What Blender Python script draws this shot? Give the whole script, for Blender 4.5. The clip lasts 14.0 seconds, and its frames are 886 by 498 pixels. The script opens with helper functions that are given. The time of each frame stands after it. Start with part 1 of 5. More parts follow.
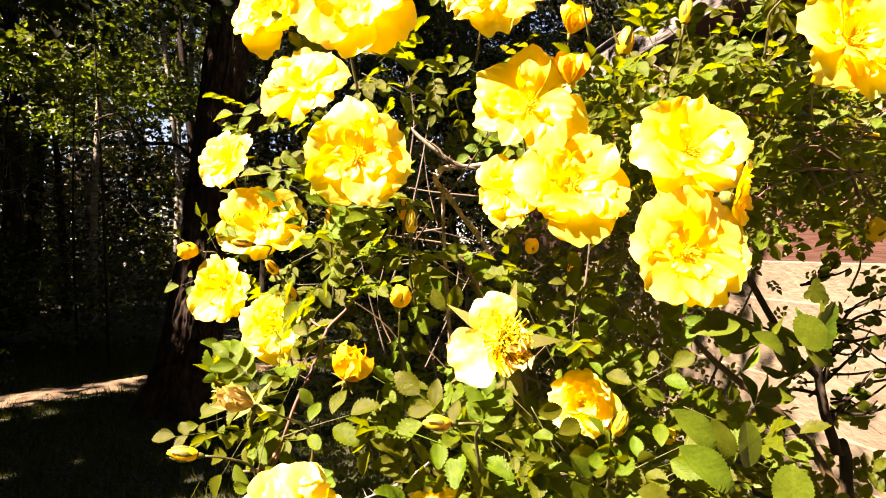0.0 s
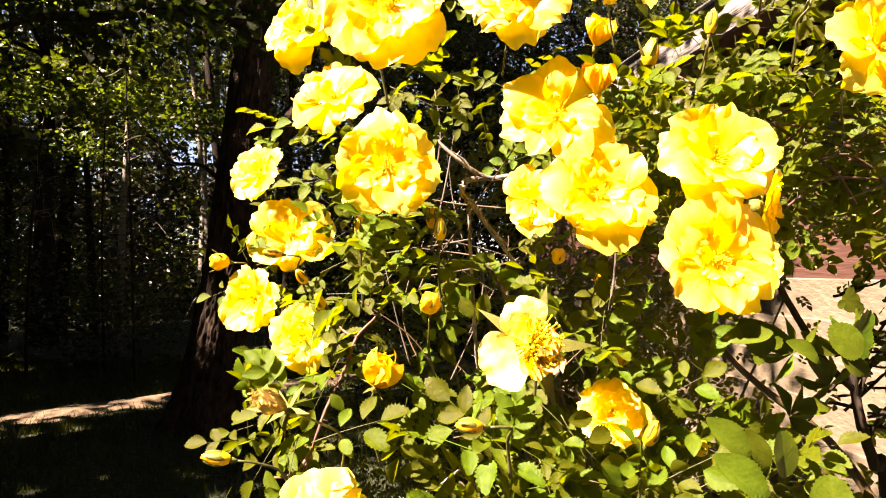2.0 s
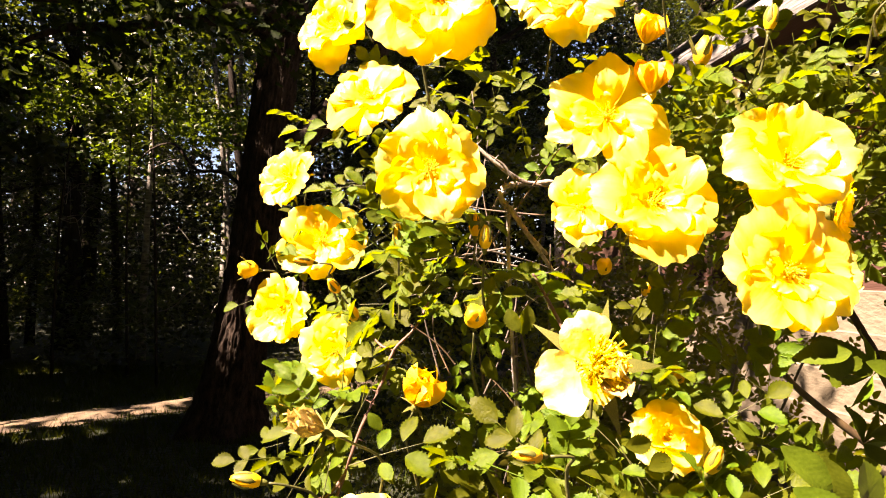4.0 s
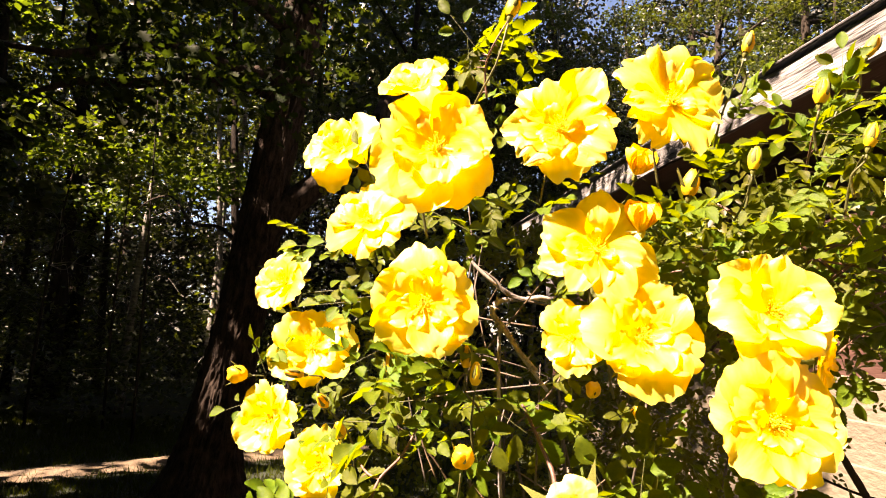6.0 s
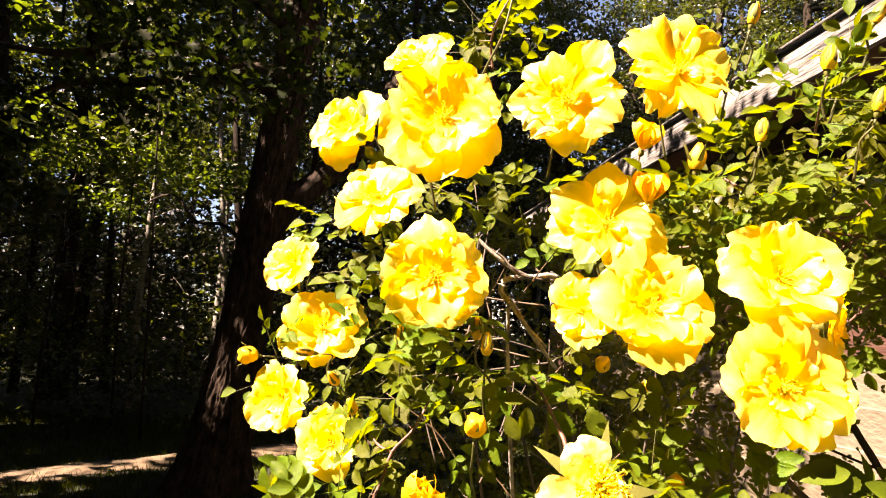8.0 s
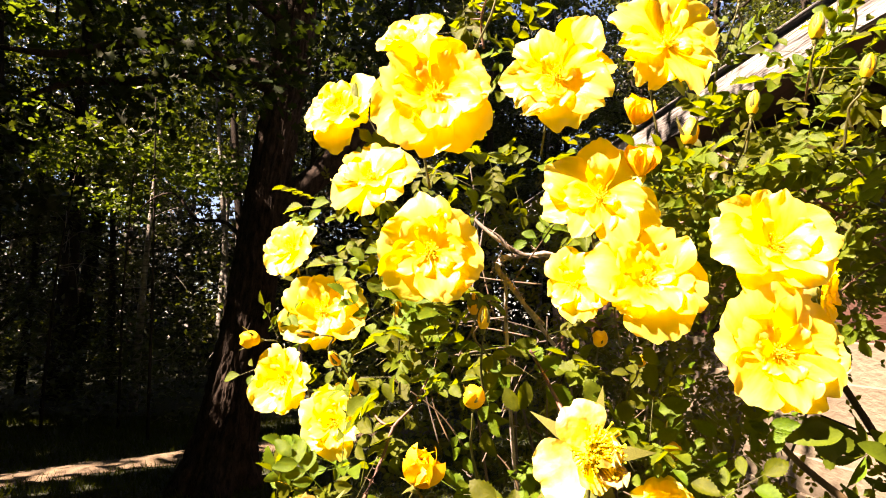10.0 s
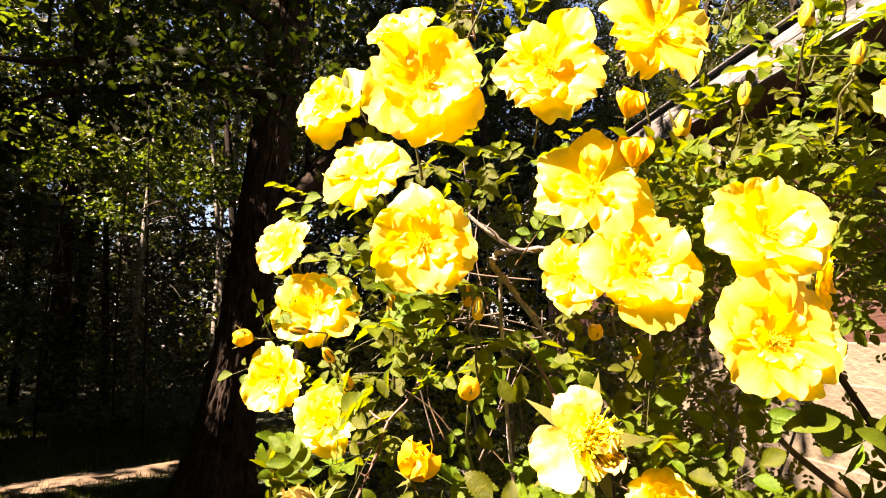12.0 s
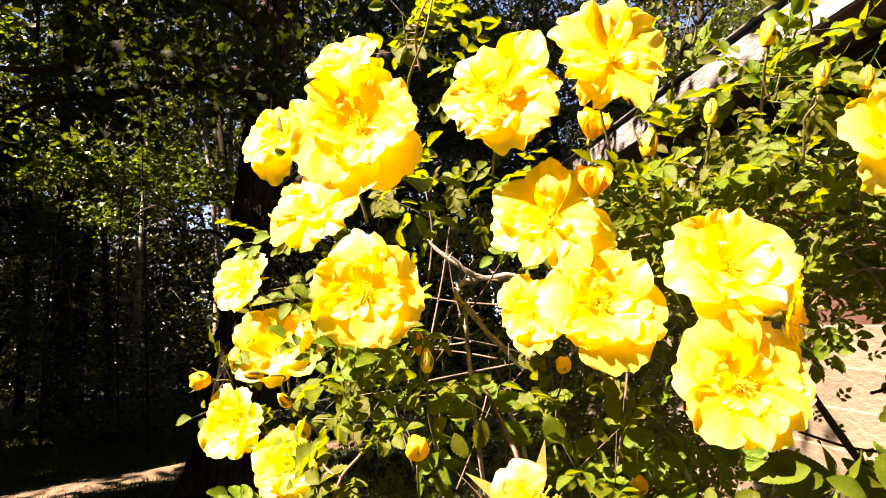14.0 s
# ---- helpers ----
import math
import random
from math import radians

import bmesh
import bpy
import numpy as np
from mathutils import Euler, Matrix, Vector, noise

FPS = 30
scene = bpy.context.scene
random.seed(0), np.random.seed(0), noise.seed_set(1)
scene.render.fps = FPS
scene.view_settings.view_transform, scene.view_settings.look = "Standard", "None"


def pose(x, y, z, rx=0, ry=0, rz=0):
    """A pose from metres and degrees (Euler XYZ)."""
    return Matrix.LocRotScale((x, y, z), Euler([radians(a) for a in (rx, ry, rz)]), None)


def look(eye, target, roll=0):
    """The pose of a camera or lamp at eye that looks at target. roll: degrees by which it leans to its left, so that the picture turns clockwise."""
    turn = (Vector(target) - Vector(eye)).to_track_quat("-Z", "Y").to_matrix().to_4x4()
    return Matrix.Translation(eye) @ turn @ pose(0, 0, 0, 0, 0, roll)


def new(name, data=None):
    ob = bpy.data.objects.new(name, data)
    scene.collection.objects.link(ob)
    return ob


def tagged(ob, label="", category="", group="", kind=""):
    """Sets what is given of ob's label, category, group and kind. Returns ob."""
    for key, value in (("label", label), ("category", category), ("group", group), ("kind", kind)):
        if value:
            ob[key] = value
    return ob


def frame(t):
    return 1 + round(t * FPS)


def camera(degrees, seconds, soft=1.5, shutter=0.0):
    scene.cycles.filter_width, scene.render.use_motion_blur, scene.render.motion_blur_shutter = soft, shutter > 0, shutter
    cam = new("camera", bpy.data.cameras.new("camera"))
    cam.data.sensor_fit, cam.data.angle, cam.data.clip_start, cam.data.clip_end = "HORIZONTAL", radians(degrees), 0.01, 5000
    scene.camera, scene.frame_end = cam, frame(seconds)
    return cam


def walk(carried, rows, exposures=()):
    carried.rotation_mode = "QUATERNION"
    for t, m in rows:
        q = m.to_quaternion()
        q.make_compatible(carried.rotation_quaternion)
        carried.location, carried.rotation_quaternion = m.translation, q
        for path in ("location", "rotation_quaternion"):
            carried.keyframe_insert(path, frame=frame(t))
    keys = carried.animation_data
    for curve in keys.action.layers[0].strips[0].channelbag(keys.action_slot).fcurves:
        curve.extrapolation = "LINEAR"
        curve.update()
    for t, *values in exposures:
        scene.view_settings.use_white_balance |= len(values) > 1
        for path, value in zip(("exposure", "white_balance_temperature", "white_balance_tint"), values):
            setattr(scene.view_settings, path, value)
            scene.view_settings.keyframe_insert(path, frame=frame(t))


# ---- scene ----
cam = camera(73.8, 14.0, 1.0)
METRES, EYE, TILT, LEAN, TURN = 0.22, 1.35, 0.0, 0.0, 0.0
ROWS = [
    (0.0, 0.0, 0.0, 0.0, 0.0, 0.0, -0.0),
    (0.5, -0.01, -0.0036, -0.0196, -0.08, 0.48, 0.66),
    (1.0, -0.0447, -0.0082, -0.0712, 0.16, 1.48, 0.56),
    (1.5, -0.026, -0.0121, -0.0517, 1.6, 1.62, 0.53),
    (2.0, -0.0191, -0.0138, -0.0256, 2.0, 1.8, 0.07),
    (4.5, -0.0877, 0.0846, -0.0172, 4.35, 3.21, -0.82),
    (5.0, -0.0782, 0.0775, 0.0661, 4.03, 5.16, -1.97),
    (5.5, -0.0968, 0.0553, 0.1099, 3.46, 7.08, -2.26),
    (6.0, -0.0848, 0.0318, 0.1426, 2.82, 8.41, -2.74),
    (6.5, -0.0697, 0.0166, 0.0865, 2.39, 11.57, -1.64),
    (7.0, -0.0486, 0.0173, 0.0337, 2.6, 11.82, -0.13),
    (7.5, -0.0665, 0.0328, 0.0462, 2.82, 8.08, -1.5),
    (8.0, -0.0966, 0.0349, 0.0885, 3.26, 7.95, -1.9),
    (8.5, -0.0761, -0.0055, 0.1044, 2.65, 8.33, -1.62),
    (9.0, -0.0787, 0.0118, 0.0778, 3.59, 7.07, -0.5),
    (11.5, -0.0822, 0.0293, 0.0317, 3.28, 7.66, -0.12),
    (12.0, -0.0779, 0.0366, 0.0179, 3.2, 7.78, 0.22),
    (12.5, -0.0703, 0.0486, 0.0326, 3.39, 7.39, 0.2),
    (13.0, -0.0478, 0.0709, 0.0514, 3.59, 6.19, 0.44),
    (13.5, 0.0028, 0.0896, 0.1224, 3.25, 5.9, 1.1),
    (14.0, 0.0411, 0.1006, 0.1461, 3.49, 6.94, 2.24),
]
walk(cam, [(t, pose(0, 0, EYE, TILT, LEAN, TURN) @ pose(METRES * x, METRES * y, METRES * z, 90 + pitch, roll, yaw)) for t, x, y, z, yaw, pitch, roll in ROWS], [(0.0, 3.25, 8300, 31), (14.0, 3.25, 8300, 31)])

# ---- world and sun ----
SUN_FROM = Vector((-0.52, -0.36, 0.78)).normalized()
world = bpy.data.worlds.new("sky")
scene.world = world
world.use_nodes = True
wn = world.node_tree.nodes
sky = wn.new("ShaderNodeTexSky")
sky.sky_type, sky.sun_disc = "NISHITA", False
sky.ozone_density, sky.dust_density = 5.0, 0.2
sky.sun_elevation = math.asin(SUN_FROM.z)
sky.sun_rotation = math.atan2(SUN_FROM.x, SUN_FROM.y)
world.node_tree.links.new(sky.outputs[0], wn["Background"].inputs[0])
wn["Background"].inputs[1].default_value = 0.031
sun = new("sun", bpy.data.lights.new("sun", "SUN"))
sun.data.energy, sun.data.angle, sun.data.color = 5.0, radians(0.55), (1.0, 0.93, 0.82)
sun.matrix_world = look(SUN_FROM * 30, (0, 0, 0))


# ---- materials ----
def material(name, dark, light, scale=20.0, rough=0.6, bump=0.0, bump_scale=None, translucent=0.0, glow=None,
             stretch=(1, 1, 1), vary=0.0, island=False, specular=0.5, fine=None, veins=0.0, shift=False, rim=None):
    """Two colours mixed by noise at two scales, with an uneven gloss and relief; translucent lets light through thin sheets."""
    m = bpy.data.materials.new(name)
    m.use_nodes = True
    nt = m.node_tree
    n, l = nt.nodes, nt.links
    shader = n["Principled BSDF"]
    out = n["Material Output"]
    coords = n.new("ShaderNodeTexCoord")
    mapping = n.new("ShaderNodeMapping")
    mapping.inputs["Scale"].default_value = stretch
    l.new(coords.outputs["Object"], mapping.inputs[0])
    if shift:
        offset = n.new("ShaderNodeVectorMath")
        offset.operation = "SCALE"
        offset.inputs[0].default_value = (37.0, 21.0, 53.0)
        l.new(n.new("ShaderNodeObjectInfo").outputs["Random"], offset.inputs["Scale"])
        l.new(offset.outputs[0], mapping.inputs["Location"])
    big = n.new("ShaderNodeTexNoise")
    big.inputs["Scale"].default_value, big.inputs["Detail"].default_value = scale, 6.0
    small = n.new("ShaderNodeTexNoise")
    small.inputs["Scale"].default_value, small.inputs["Detail"].default_value = fine or scale * 6.5, 4.0
    l.new(mapping.outputs[0], big.inputs["Vector"])
    l.new(mapping.outputs[0], small.inputs["Vector"])
    blend = n.new("ShaderNodeMix")
    blend.inputs[0].default_value = 0.4
    l.new(big.outputs[0], blend.inputs[2])
    l.new(small.outputs[0], blend.inputs[3])
    ramp = n.new("ShaderNodeValToRGB")
    ramp.color_ramp.elements[0].position, ramp.color_ramp.elements[1].position = 0.36, 0.64
    ramp.color_ramp.elements[0].color, ramp.color_ramp.elements[1].color = (*dark, 1), (*light, 1)
    l.new(blend.outputs[0], ramp.inputs[0])
    colour = ramp.outputs[0]
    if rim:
        # petals are deep yellow at the base and creamy towards their edge; the cream doubles as painted sunlight
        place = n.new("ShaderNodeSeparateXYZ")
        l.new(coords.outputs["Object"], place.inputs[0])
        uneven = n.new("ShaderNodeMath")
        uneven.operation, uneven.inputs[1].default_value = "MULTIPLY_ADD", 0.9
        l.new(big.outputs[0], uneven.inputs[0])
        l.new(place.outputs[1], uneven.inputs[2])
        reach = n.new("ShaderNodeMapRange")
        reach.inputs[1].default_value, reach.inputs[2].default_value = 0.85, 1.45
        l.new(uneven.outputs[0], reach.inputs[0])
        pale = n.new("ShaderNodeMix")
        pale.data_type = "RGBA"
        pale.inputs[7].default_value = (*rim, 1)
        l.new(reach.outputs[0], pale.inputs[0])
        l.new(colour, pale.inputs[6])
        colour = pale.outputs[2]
    if vary:
        if island:
            source = n.new("ShaderNodeNewGeometry").outputs["Random Per Island"]
        else:
            source = n.new("ShaderNodeObjectInfo").outputs["Random"]
        hsv = n.new("ShaderNodeHueSaturation")
        for socket, low, high in (("Hue", 0.5 - 0.06 * vary, 0.5 + 0.06 * vary), ("Value", 1 - 0.6 * vary, 1 + 0.6 * vary)):
            span = n.new("ShaderNodeMapRange")
            span.inputs[3].default_value, span.inputs[4].default_value = low, high
            l.new(source, span.inputs[0])
            l.new(span.outputs[0], hsv.inputs[socket])
        l.new(colour, hsv.inputs["Color"])
        colour = hsv.outputs[0]
    l.new(colour, shader.inputs["Base Color"])
    gloss = n.new("ShaderNodeMapRange")
    gloss.inputs[3].default_value, gloss.inputs[4].default_value = rough - 0.12, min(1.0, rough + 0.12)
    l.new(small.outputs[0], gloss.inputs[0])
    l.new(gloss.outputs[0], shader.inputs["Roughness"])
    shader.inputs["Specular IOR Level"].default_value = specular
    height = blend.outputs[0]
    if veins:
        split = n.new("ShaderNodeSeparateXYZ")
        l.new(coords.outputs["Object"], split.inputs[0])
        steps = []
        for op, a, b in (("ABSOLUTE", split.outputs[0], 0.0), ("MULTIPLY", None, 0.9), ("SUBTRACT", None, 0.0), ("MULTIPLY", None, 62.0), ("SINE", None, 0.0), ("MULTIPLY", None, veins)):
            node = n.new("ShaderNodeMath")
            node.operation = op
            if op == "SUBTRACT":
                l.new(split.outputs[1], node.inputs[0])
                l.new(steps[-1].outputs[0], node.inputs[1])
            else:
                l.new(a if a else steps[-1].outputs[0], node.inputs[0])
                node.inputs[1].default_value = b
            steps.append(node)
        total = n.new("ShaderNodeMath")
        l.new(steps[-1].outputs[0], total.inputs[0])
        l.new(blend.outputs[0], total.inputs[1])
        height = total.outputs[0]
    if bump:
        relief = n.new("ShaderNodeBump")
        relief.inputs["Strength"].default_value = bump
        relief.inputs["Distance"].default_value = 0.3 / (bump_scale or scale)
        l.new(height, relief.inputs["Height"])
        l.new(relief.outputs[0], shader.inputs["Normal"])
    if translucent:
        thin = n.new("ShaderNodeBsdfTranslucent")
        if glow:
            thin.inputs[0].default_value = (*glow, 1)
        else:
            l.new(colour, thin.inputs[0])
        both = n.new("ShaderNodeMixShader")
        both.inputs[0].default_value = translucent
        l.new(shader.outputs[0], both.inputs[1])
        l.new(thin.outputs[0], both.inputs[2])
        l.new(both.outputs[0], out.inputs[0])
    return m


# pale rim and streaks also paint in the white of sun-struck petals
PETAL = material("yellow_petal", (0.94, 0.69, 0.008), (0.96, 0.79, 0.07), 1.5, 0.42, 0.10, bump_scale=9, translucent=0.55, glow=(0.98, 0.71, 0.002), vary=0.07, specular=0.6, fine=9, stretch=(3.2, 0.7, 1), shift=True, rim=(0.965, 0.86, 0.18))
PALE_PETAL = material("pale_petal", (0.88, 0.72, 0.07), (0.91, 0.84, 0.36), 2.0, 0.45, 0.3, bump_scale=60, fine=4, shift=True, translucent=0.3, glow=(0.9, 0.75, 0.12), vary=0.1)
BUD_PETAL = material("bud_petal", (0.80, 0.43, 0.010), (0.86, 0.60, 0.025), 120, 0.5, 0.2, translucent=0.25, vary=0.15)
STAMEN = material("stamen", (0.774, 0.54, 0.009), (0.837, 0.693, 0.036), 300, 0.7)
WITHERED = material("withered_petal", (0.45, 0.288, 0.045), (0.702, 0.558, 0.198), 90, 0.7, 0.4, translucent=0.2, vary=0.2)
SEPAL = material("sepal", (0.0605, 0.0672, 0.0101), (0.161, 0.161, 0.0336), 160, 0.65, 0.2, translucent=0.15, vary=0.2, specular=0.3)
LEAF = material("rose_leaf", (0.034, 0.054, 0.003), (0.076, 0.108, 0.005), 8, 0.5, 0.2, bump_scale=12, translucent=0.40, glow=(0.195, 0.235, 0.004), vary=0.6, specular=0.15, fine=40, veins=0.03)
# dark end set low: inner shade of the bush put into the colour
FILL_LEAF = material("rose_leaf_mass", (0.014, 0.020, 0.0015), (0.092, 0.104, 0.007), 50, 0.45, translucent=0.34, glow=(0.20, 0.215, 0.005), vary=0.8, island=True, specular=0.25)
BIG_LEAF = material("weed_leaf", (0.036, 0.056, 0.003), (0.060, 0.088, 0.006), 3, 0.5, 0.06, bump_scale=10, translucent=0.20, glow=(0.17, 0.22, 0.005), vary=0.5, specular=0.15, fine=20, veins=0.03)
YOUNG_STEM = material("young_stem", (0.0336, 0.0188, 0.00806), (0.0806, 0.0524, 0.0215), 90, 0.6, 0.2, stretch=(1, 1, 0.3))
RED_STEM = material("red_stem", (0.04, 0.016, 0.010), (0.125, 0.060, 0.038), 60, 0.6, 0.4, stretch=(1, 1, 0.3))
OLD_STEM = material("old_cane", (0.0168, 0.0121, 0.00874), (0.101, 0.0793, 0.0605), 60, 0.8, 0.5, stretch=(1, 1, 0.4))
PALE_STEM = material("pale_dry_cane", (0.07, 0.055, 0.045), (0.34, 0.30, 0.27), 70, 0.8, 0.5, stretch=(1, 1, 0.4))
GREEN_STEM = material("green_stem", (0.0302, 0.037, 0.00672), (0.0773, 0.0726, 0.0161), 90, 0.6, 0.2)
BARK = material("rough_bark", (0.006, 0.0045, 0.0035), (0.052, 0.037, 0.028), 26, 0.9, 0.8, stretch=(1, 1, 0.35), bump_scale=20, specular=0.1)
DARK_BARK = material("dark_bark", (0.00806, 0.00672, 0.00538), (0.0403, 0.0302, 0.0222), 12, 0.9, 0.8, stretch=(1, 1, 0.25), specular=0.1)
BIRCH = material("birch_bark", (0.024, 0.0208, 0.016), (0.24, 0.224, 0.192), 9, 0.75, 0.4, stretch=(0.5, 0.5, 3.0))
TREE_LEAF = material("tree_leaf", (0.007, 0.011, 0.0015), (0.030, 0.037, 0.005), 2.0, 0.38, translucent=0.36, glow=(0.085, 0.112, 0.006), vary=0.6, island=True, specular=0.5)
# sunlight put into the colour: a brighter tree leaf for lit sprays
SUNLIT_LEAF = material("sunlit_tree_leaf", (0.014, 0.026, 0.002), (0.040, 0.066, 0.006), 2.0, 0.45, translucent=0.4, glow=(0.115, 0.175, 0.007), vary=0.5, island=True, specular=0.4)
# near-black leaf colour that paints the shade between far stems
DEEP_SHADE = material("shade_dark_leaf", (0.00269, 0.0047, 0.00134), (0.00941, 0.0114, 0.00336), 2.0, 0.5, translucent=0.1, glow=(0.0134, 0.0175, 0.00269), vary=0.6, island=True, specular=0.3)
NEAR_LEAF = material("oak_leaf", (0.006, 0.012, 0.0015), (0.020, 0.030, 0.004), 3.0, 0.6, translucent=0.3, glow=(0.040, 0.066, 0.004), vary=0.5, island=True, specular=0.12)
GRASS = material("grass_blade", (0.011, 0.020, 0.0005), (0.040, 0.052, 0.0016), 3.0, 0.7, translucent=0.35, glow=(0.08, 0.10, 0.002), vary=0.5, island=True, specular=0.1)
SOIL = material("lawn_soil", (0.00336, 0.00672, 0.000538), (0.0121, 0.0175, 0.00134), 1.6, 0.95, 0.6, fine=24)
DIRT = material("path_dirt", (0.034, 0.021, 0.010), (0.120, 0.082, 0.044), 5.0, 0.95, 0.8, fine=45)
BROWN = material("brown_paint", (0.046, 0.019, 0.011), (0.070, 0.031, 0.019), 5, 0.7, 0.25, stretch=(1, 0.15, 1), fine=60, vary=0.2)
CREAM = material("cream_paint", (0.094, 0.075, 0.049), (0.148, 0.124, 0.086), 4, 0.75, 0.25, stretch=(1, 0.5, 1), fine=50, vary=0.12)
WHITE_TRIM = material("peeling_white_paint", (0.016, 0.013, 0.011), (0.27, 0.26, 0.25), 9, 0.85, 0.7, stretch=(1, 0.16, 1.6), fine=60, specular=0.15)
SOFFIT = material("soffit_board", (0.05, 0.030, 0.020), (0.085, 0.052, 0.036), 6, 0.8, 0.3, stretch=(1, 0.15, 1))
SHINGLE = material("asphalt_shingle", (0.0672, 0.0672, 0.0672), (0.161, 0.155, 0.148), 30, 0.95, 0.6, vary=0.35)


# ---- helpers for building ----
rng = random.Random(7)
nrng = np.random.default_rng(11)


def mesh_of(name, verts, faces, mat, smooth=True):
    me = bpy.data.meshes.new(name)
    me.from_pydata([tuple(v) for v in verts], [], faces)
    me.materials.append(mat)
    if smooth:
        me.polygons.foreach_set("use_smooth", [True] * len(me.polygons))
    me.update()
    return me


def part(name, me, parent, label="", m=None, kind=""):
    ob = new(name, me)
    ob.parent = parent
    if m is not None:
        ob.matrix_basis = m
    return tagged(ob, label, kind=kind)


def tube(points, radii, sides=7, wobble=0.0, seed=0):
    """Verts and faces of a tapered, slightly uneven round stem along a smoothed line."""
    r2 = random.Random(seed)
    pts = [Vector(p) for p in points]
    fine, rad = [], []
    for i in range(len(pts) - 1):
        p0, p1, p2, p3 = pts[max(i - 1, 0)], pts[i], pts[i + 1], pts[min(i + 2, len(pts) - 1)]
        for k in range(4):
            t = k / 4
            fine.append(0.5 * (2 * p1 + (p2 - p0) * t + (2 * p0 - 5 * p1 + 4 * p2 - p3) * t * t + (3 * p1 - p0 - 3 * p2 + p3) * t ** 3))
            rad.append(radii[i] * (1 - t) + radii[i + 1] * t)
    fine.append(pts[-1])
    rad.append(radii[-1])
    verts, faces = [], []
    side = Vector((0.31, 0.2, 0.93))
    for i, p in enumerate(fine):
        ahead = (fine[min(i + 1, len(fine) - 1)] - fine[max(i - 1, 0)]).normalized()
        a = ahead.cross(side)
        if a.length < 0.1:
            a = ahead.cross(Vector((1, 0, 0)))
        a.normalize()
        b = ahead.cross(a)
        for k in range(sides):
            w = 2 * math.pi * k / sides
            q = rad[i] * (1 + wobble * (r2.random() - 0.5))
            verts.append(p + a * (q * math.cos(w)) + b * (q * math.sin(w)))
    for i in range(len(fine) - 1):
        for k in range(sides):
            j = (k + 1) % sides
            faces.append((i * sides + k, i * sides + j, (i + 1) * sides + j, (i + 1) * sides + k))
    faces.append(tuple(range(sides))[::-1])
    faces.append(tuple(range((len(fine) - 1) * sides, len(fine) * sides)))
    return verts, faces, fine


def join(lists):
    verts, faces = [], []
    for v, f in lists:
        base = len(verts)
        verts += list(v)
        faces += [tuple(i + base for i in face) for face in f]
    return verts, faces


def facing(place, way, spin=0.0, size=1.0):
    """A pose whose z axis points along way."""
    q = Vector(way).normalized().to_track_quat("Z", "Y")
    return Matrix.Translation(place) @ q.to_matrix().to_4x4() @ Matrix.Rotation(spin, 4, "Z") @ Matrix.Scale(size, 4)


def box(size, centre=(0, 0, 0), bevel=0.004):
    """Verts and faces of a block with chamfered edges along its length (y)."""
    x, y, z = (s / 2 for s in size)
    b = min(bevel, x * 0.5, z * 0.5)
    ring = [(-x + b, -z), (x - b, -z), (x, -z + b), (x, z - b), (x - b, z), (-x + b, z), (-x, z - b), (-x, -z + b)]
    verts = [(centre[0] + u, centre[1] + s, centre[2] + w) for s in (-y, y) for u, w in ring]
    faces = [(k, (k + 1) % 8, 8 + (k + 1) % 8, 8 + k)[::-1] for k in range(8)] + [tuple(range(8)), tuple(range(8, 16))[::-1]]
    return verts, faces


KITE = ((0, 0), (0.28, 0.42), (0, 1), (-0.28, 0.42))
OVAL = ((0, 0), (0.22, 0.22), (0.29, 0.52), (0, 1), (-0.29, 0.52), (-0.22, 0.22))
LOBES = ((0, 0), (0.12, 0.16), (0.36, 0.22), (0.18, 0.38), (0.46, 0.56), (0.20, 0.66), (0.26, 0.88), (0, 1),
         (-0.26, 0.88), (-0.20, 0.66), (-0.46, 0.56), (-0.18, 0.38), (-0.36, 0.22), (-0.12, 0.16))
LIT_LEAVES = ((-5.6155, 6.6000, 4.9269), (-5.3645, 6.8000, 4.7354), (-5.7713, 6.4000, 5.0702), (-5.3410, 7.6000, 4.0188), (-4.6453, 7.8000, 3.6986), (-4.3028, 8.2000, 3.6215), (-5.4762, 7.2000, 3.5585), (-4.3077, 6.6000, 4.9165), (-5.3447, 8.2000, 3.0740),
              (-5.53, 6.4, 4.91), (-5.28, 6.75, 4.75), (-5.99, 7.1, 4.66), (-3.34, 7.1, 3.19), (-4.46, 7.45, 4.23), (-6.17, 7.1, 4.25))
SUN_FLECKS = (((-5.86, 7.72, 0.0), 0.6), ((-3.25, 4.88, 0.0), 0.16), ((-3.60, 4.72, 0.0), 0.14)) + tuple((q, 0.62) for q in LIT_LEAVES) + (((-2.1413, 4.8500, 1.1316), 0.20), ((-5.6, 6.6, 4.8), 1.0), ((-4.9, 6.6, 3.6), 0.4), ((-4.3, 8.6, 4.4), 0.8), ((-5.6, 8.8, 3.6), 0.6), ((-6.2, 8.8, 5.0), 0.7), ((-2.0, 5.7, 0.0), 0.22), ((-1.85, 5.95, 0.0), 0.2), ((-2.1, 5.35, 0.0), 0.14), ((-4.5, 6.2, 0.0), 0.25), ((-2.62, 3.6, 0.0), 0.12), ((-2.16, 4.9, 1.35), 0.24), ((-2.18, 4.9, 1.05), 0.22), ((-2.22, 4.88, 0.75), 0.18))
LANE_X, LANE_Y = (-16, -9, -6, -4.3, -3.3, -2.3, -1.0, 1.0, 5), (2.0, 3.4, 4.35, 5.05, 5.75, 6.6, 7.6, 8.8, 11)


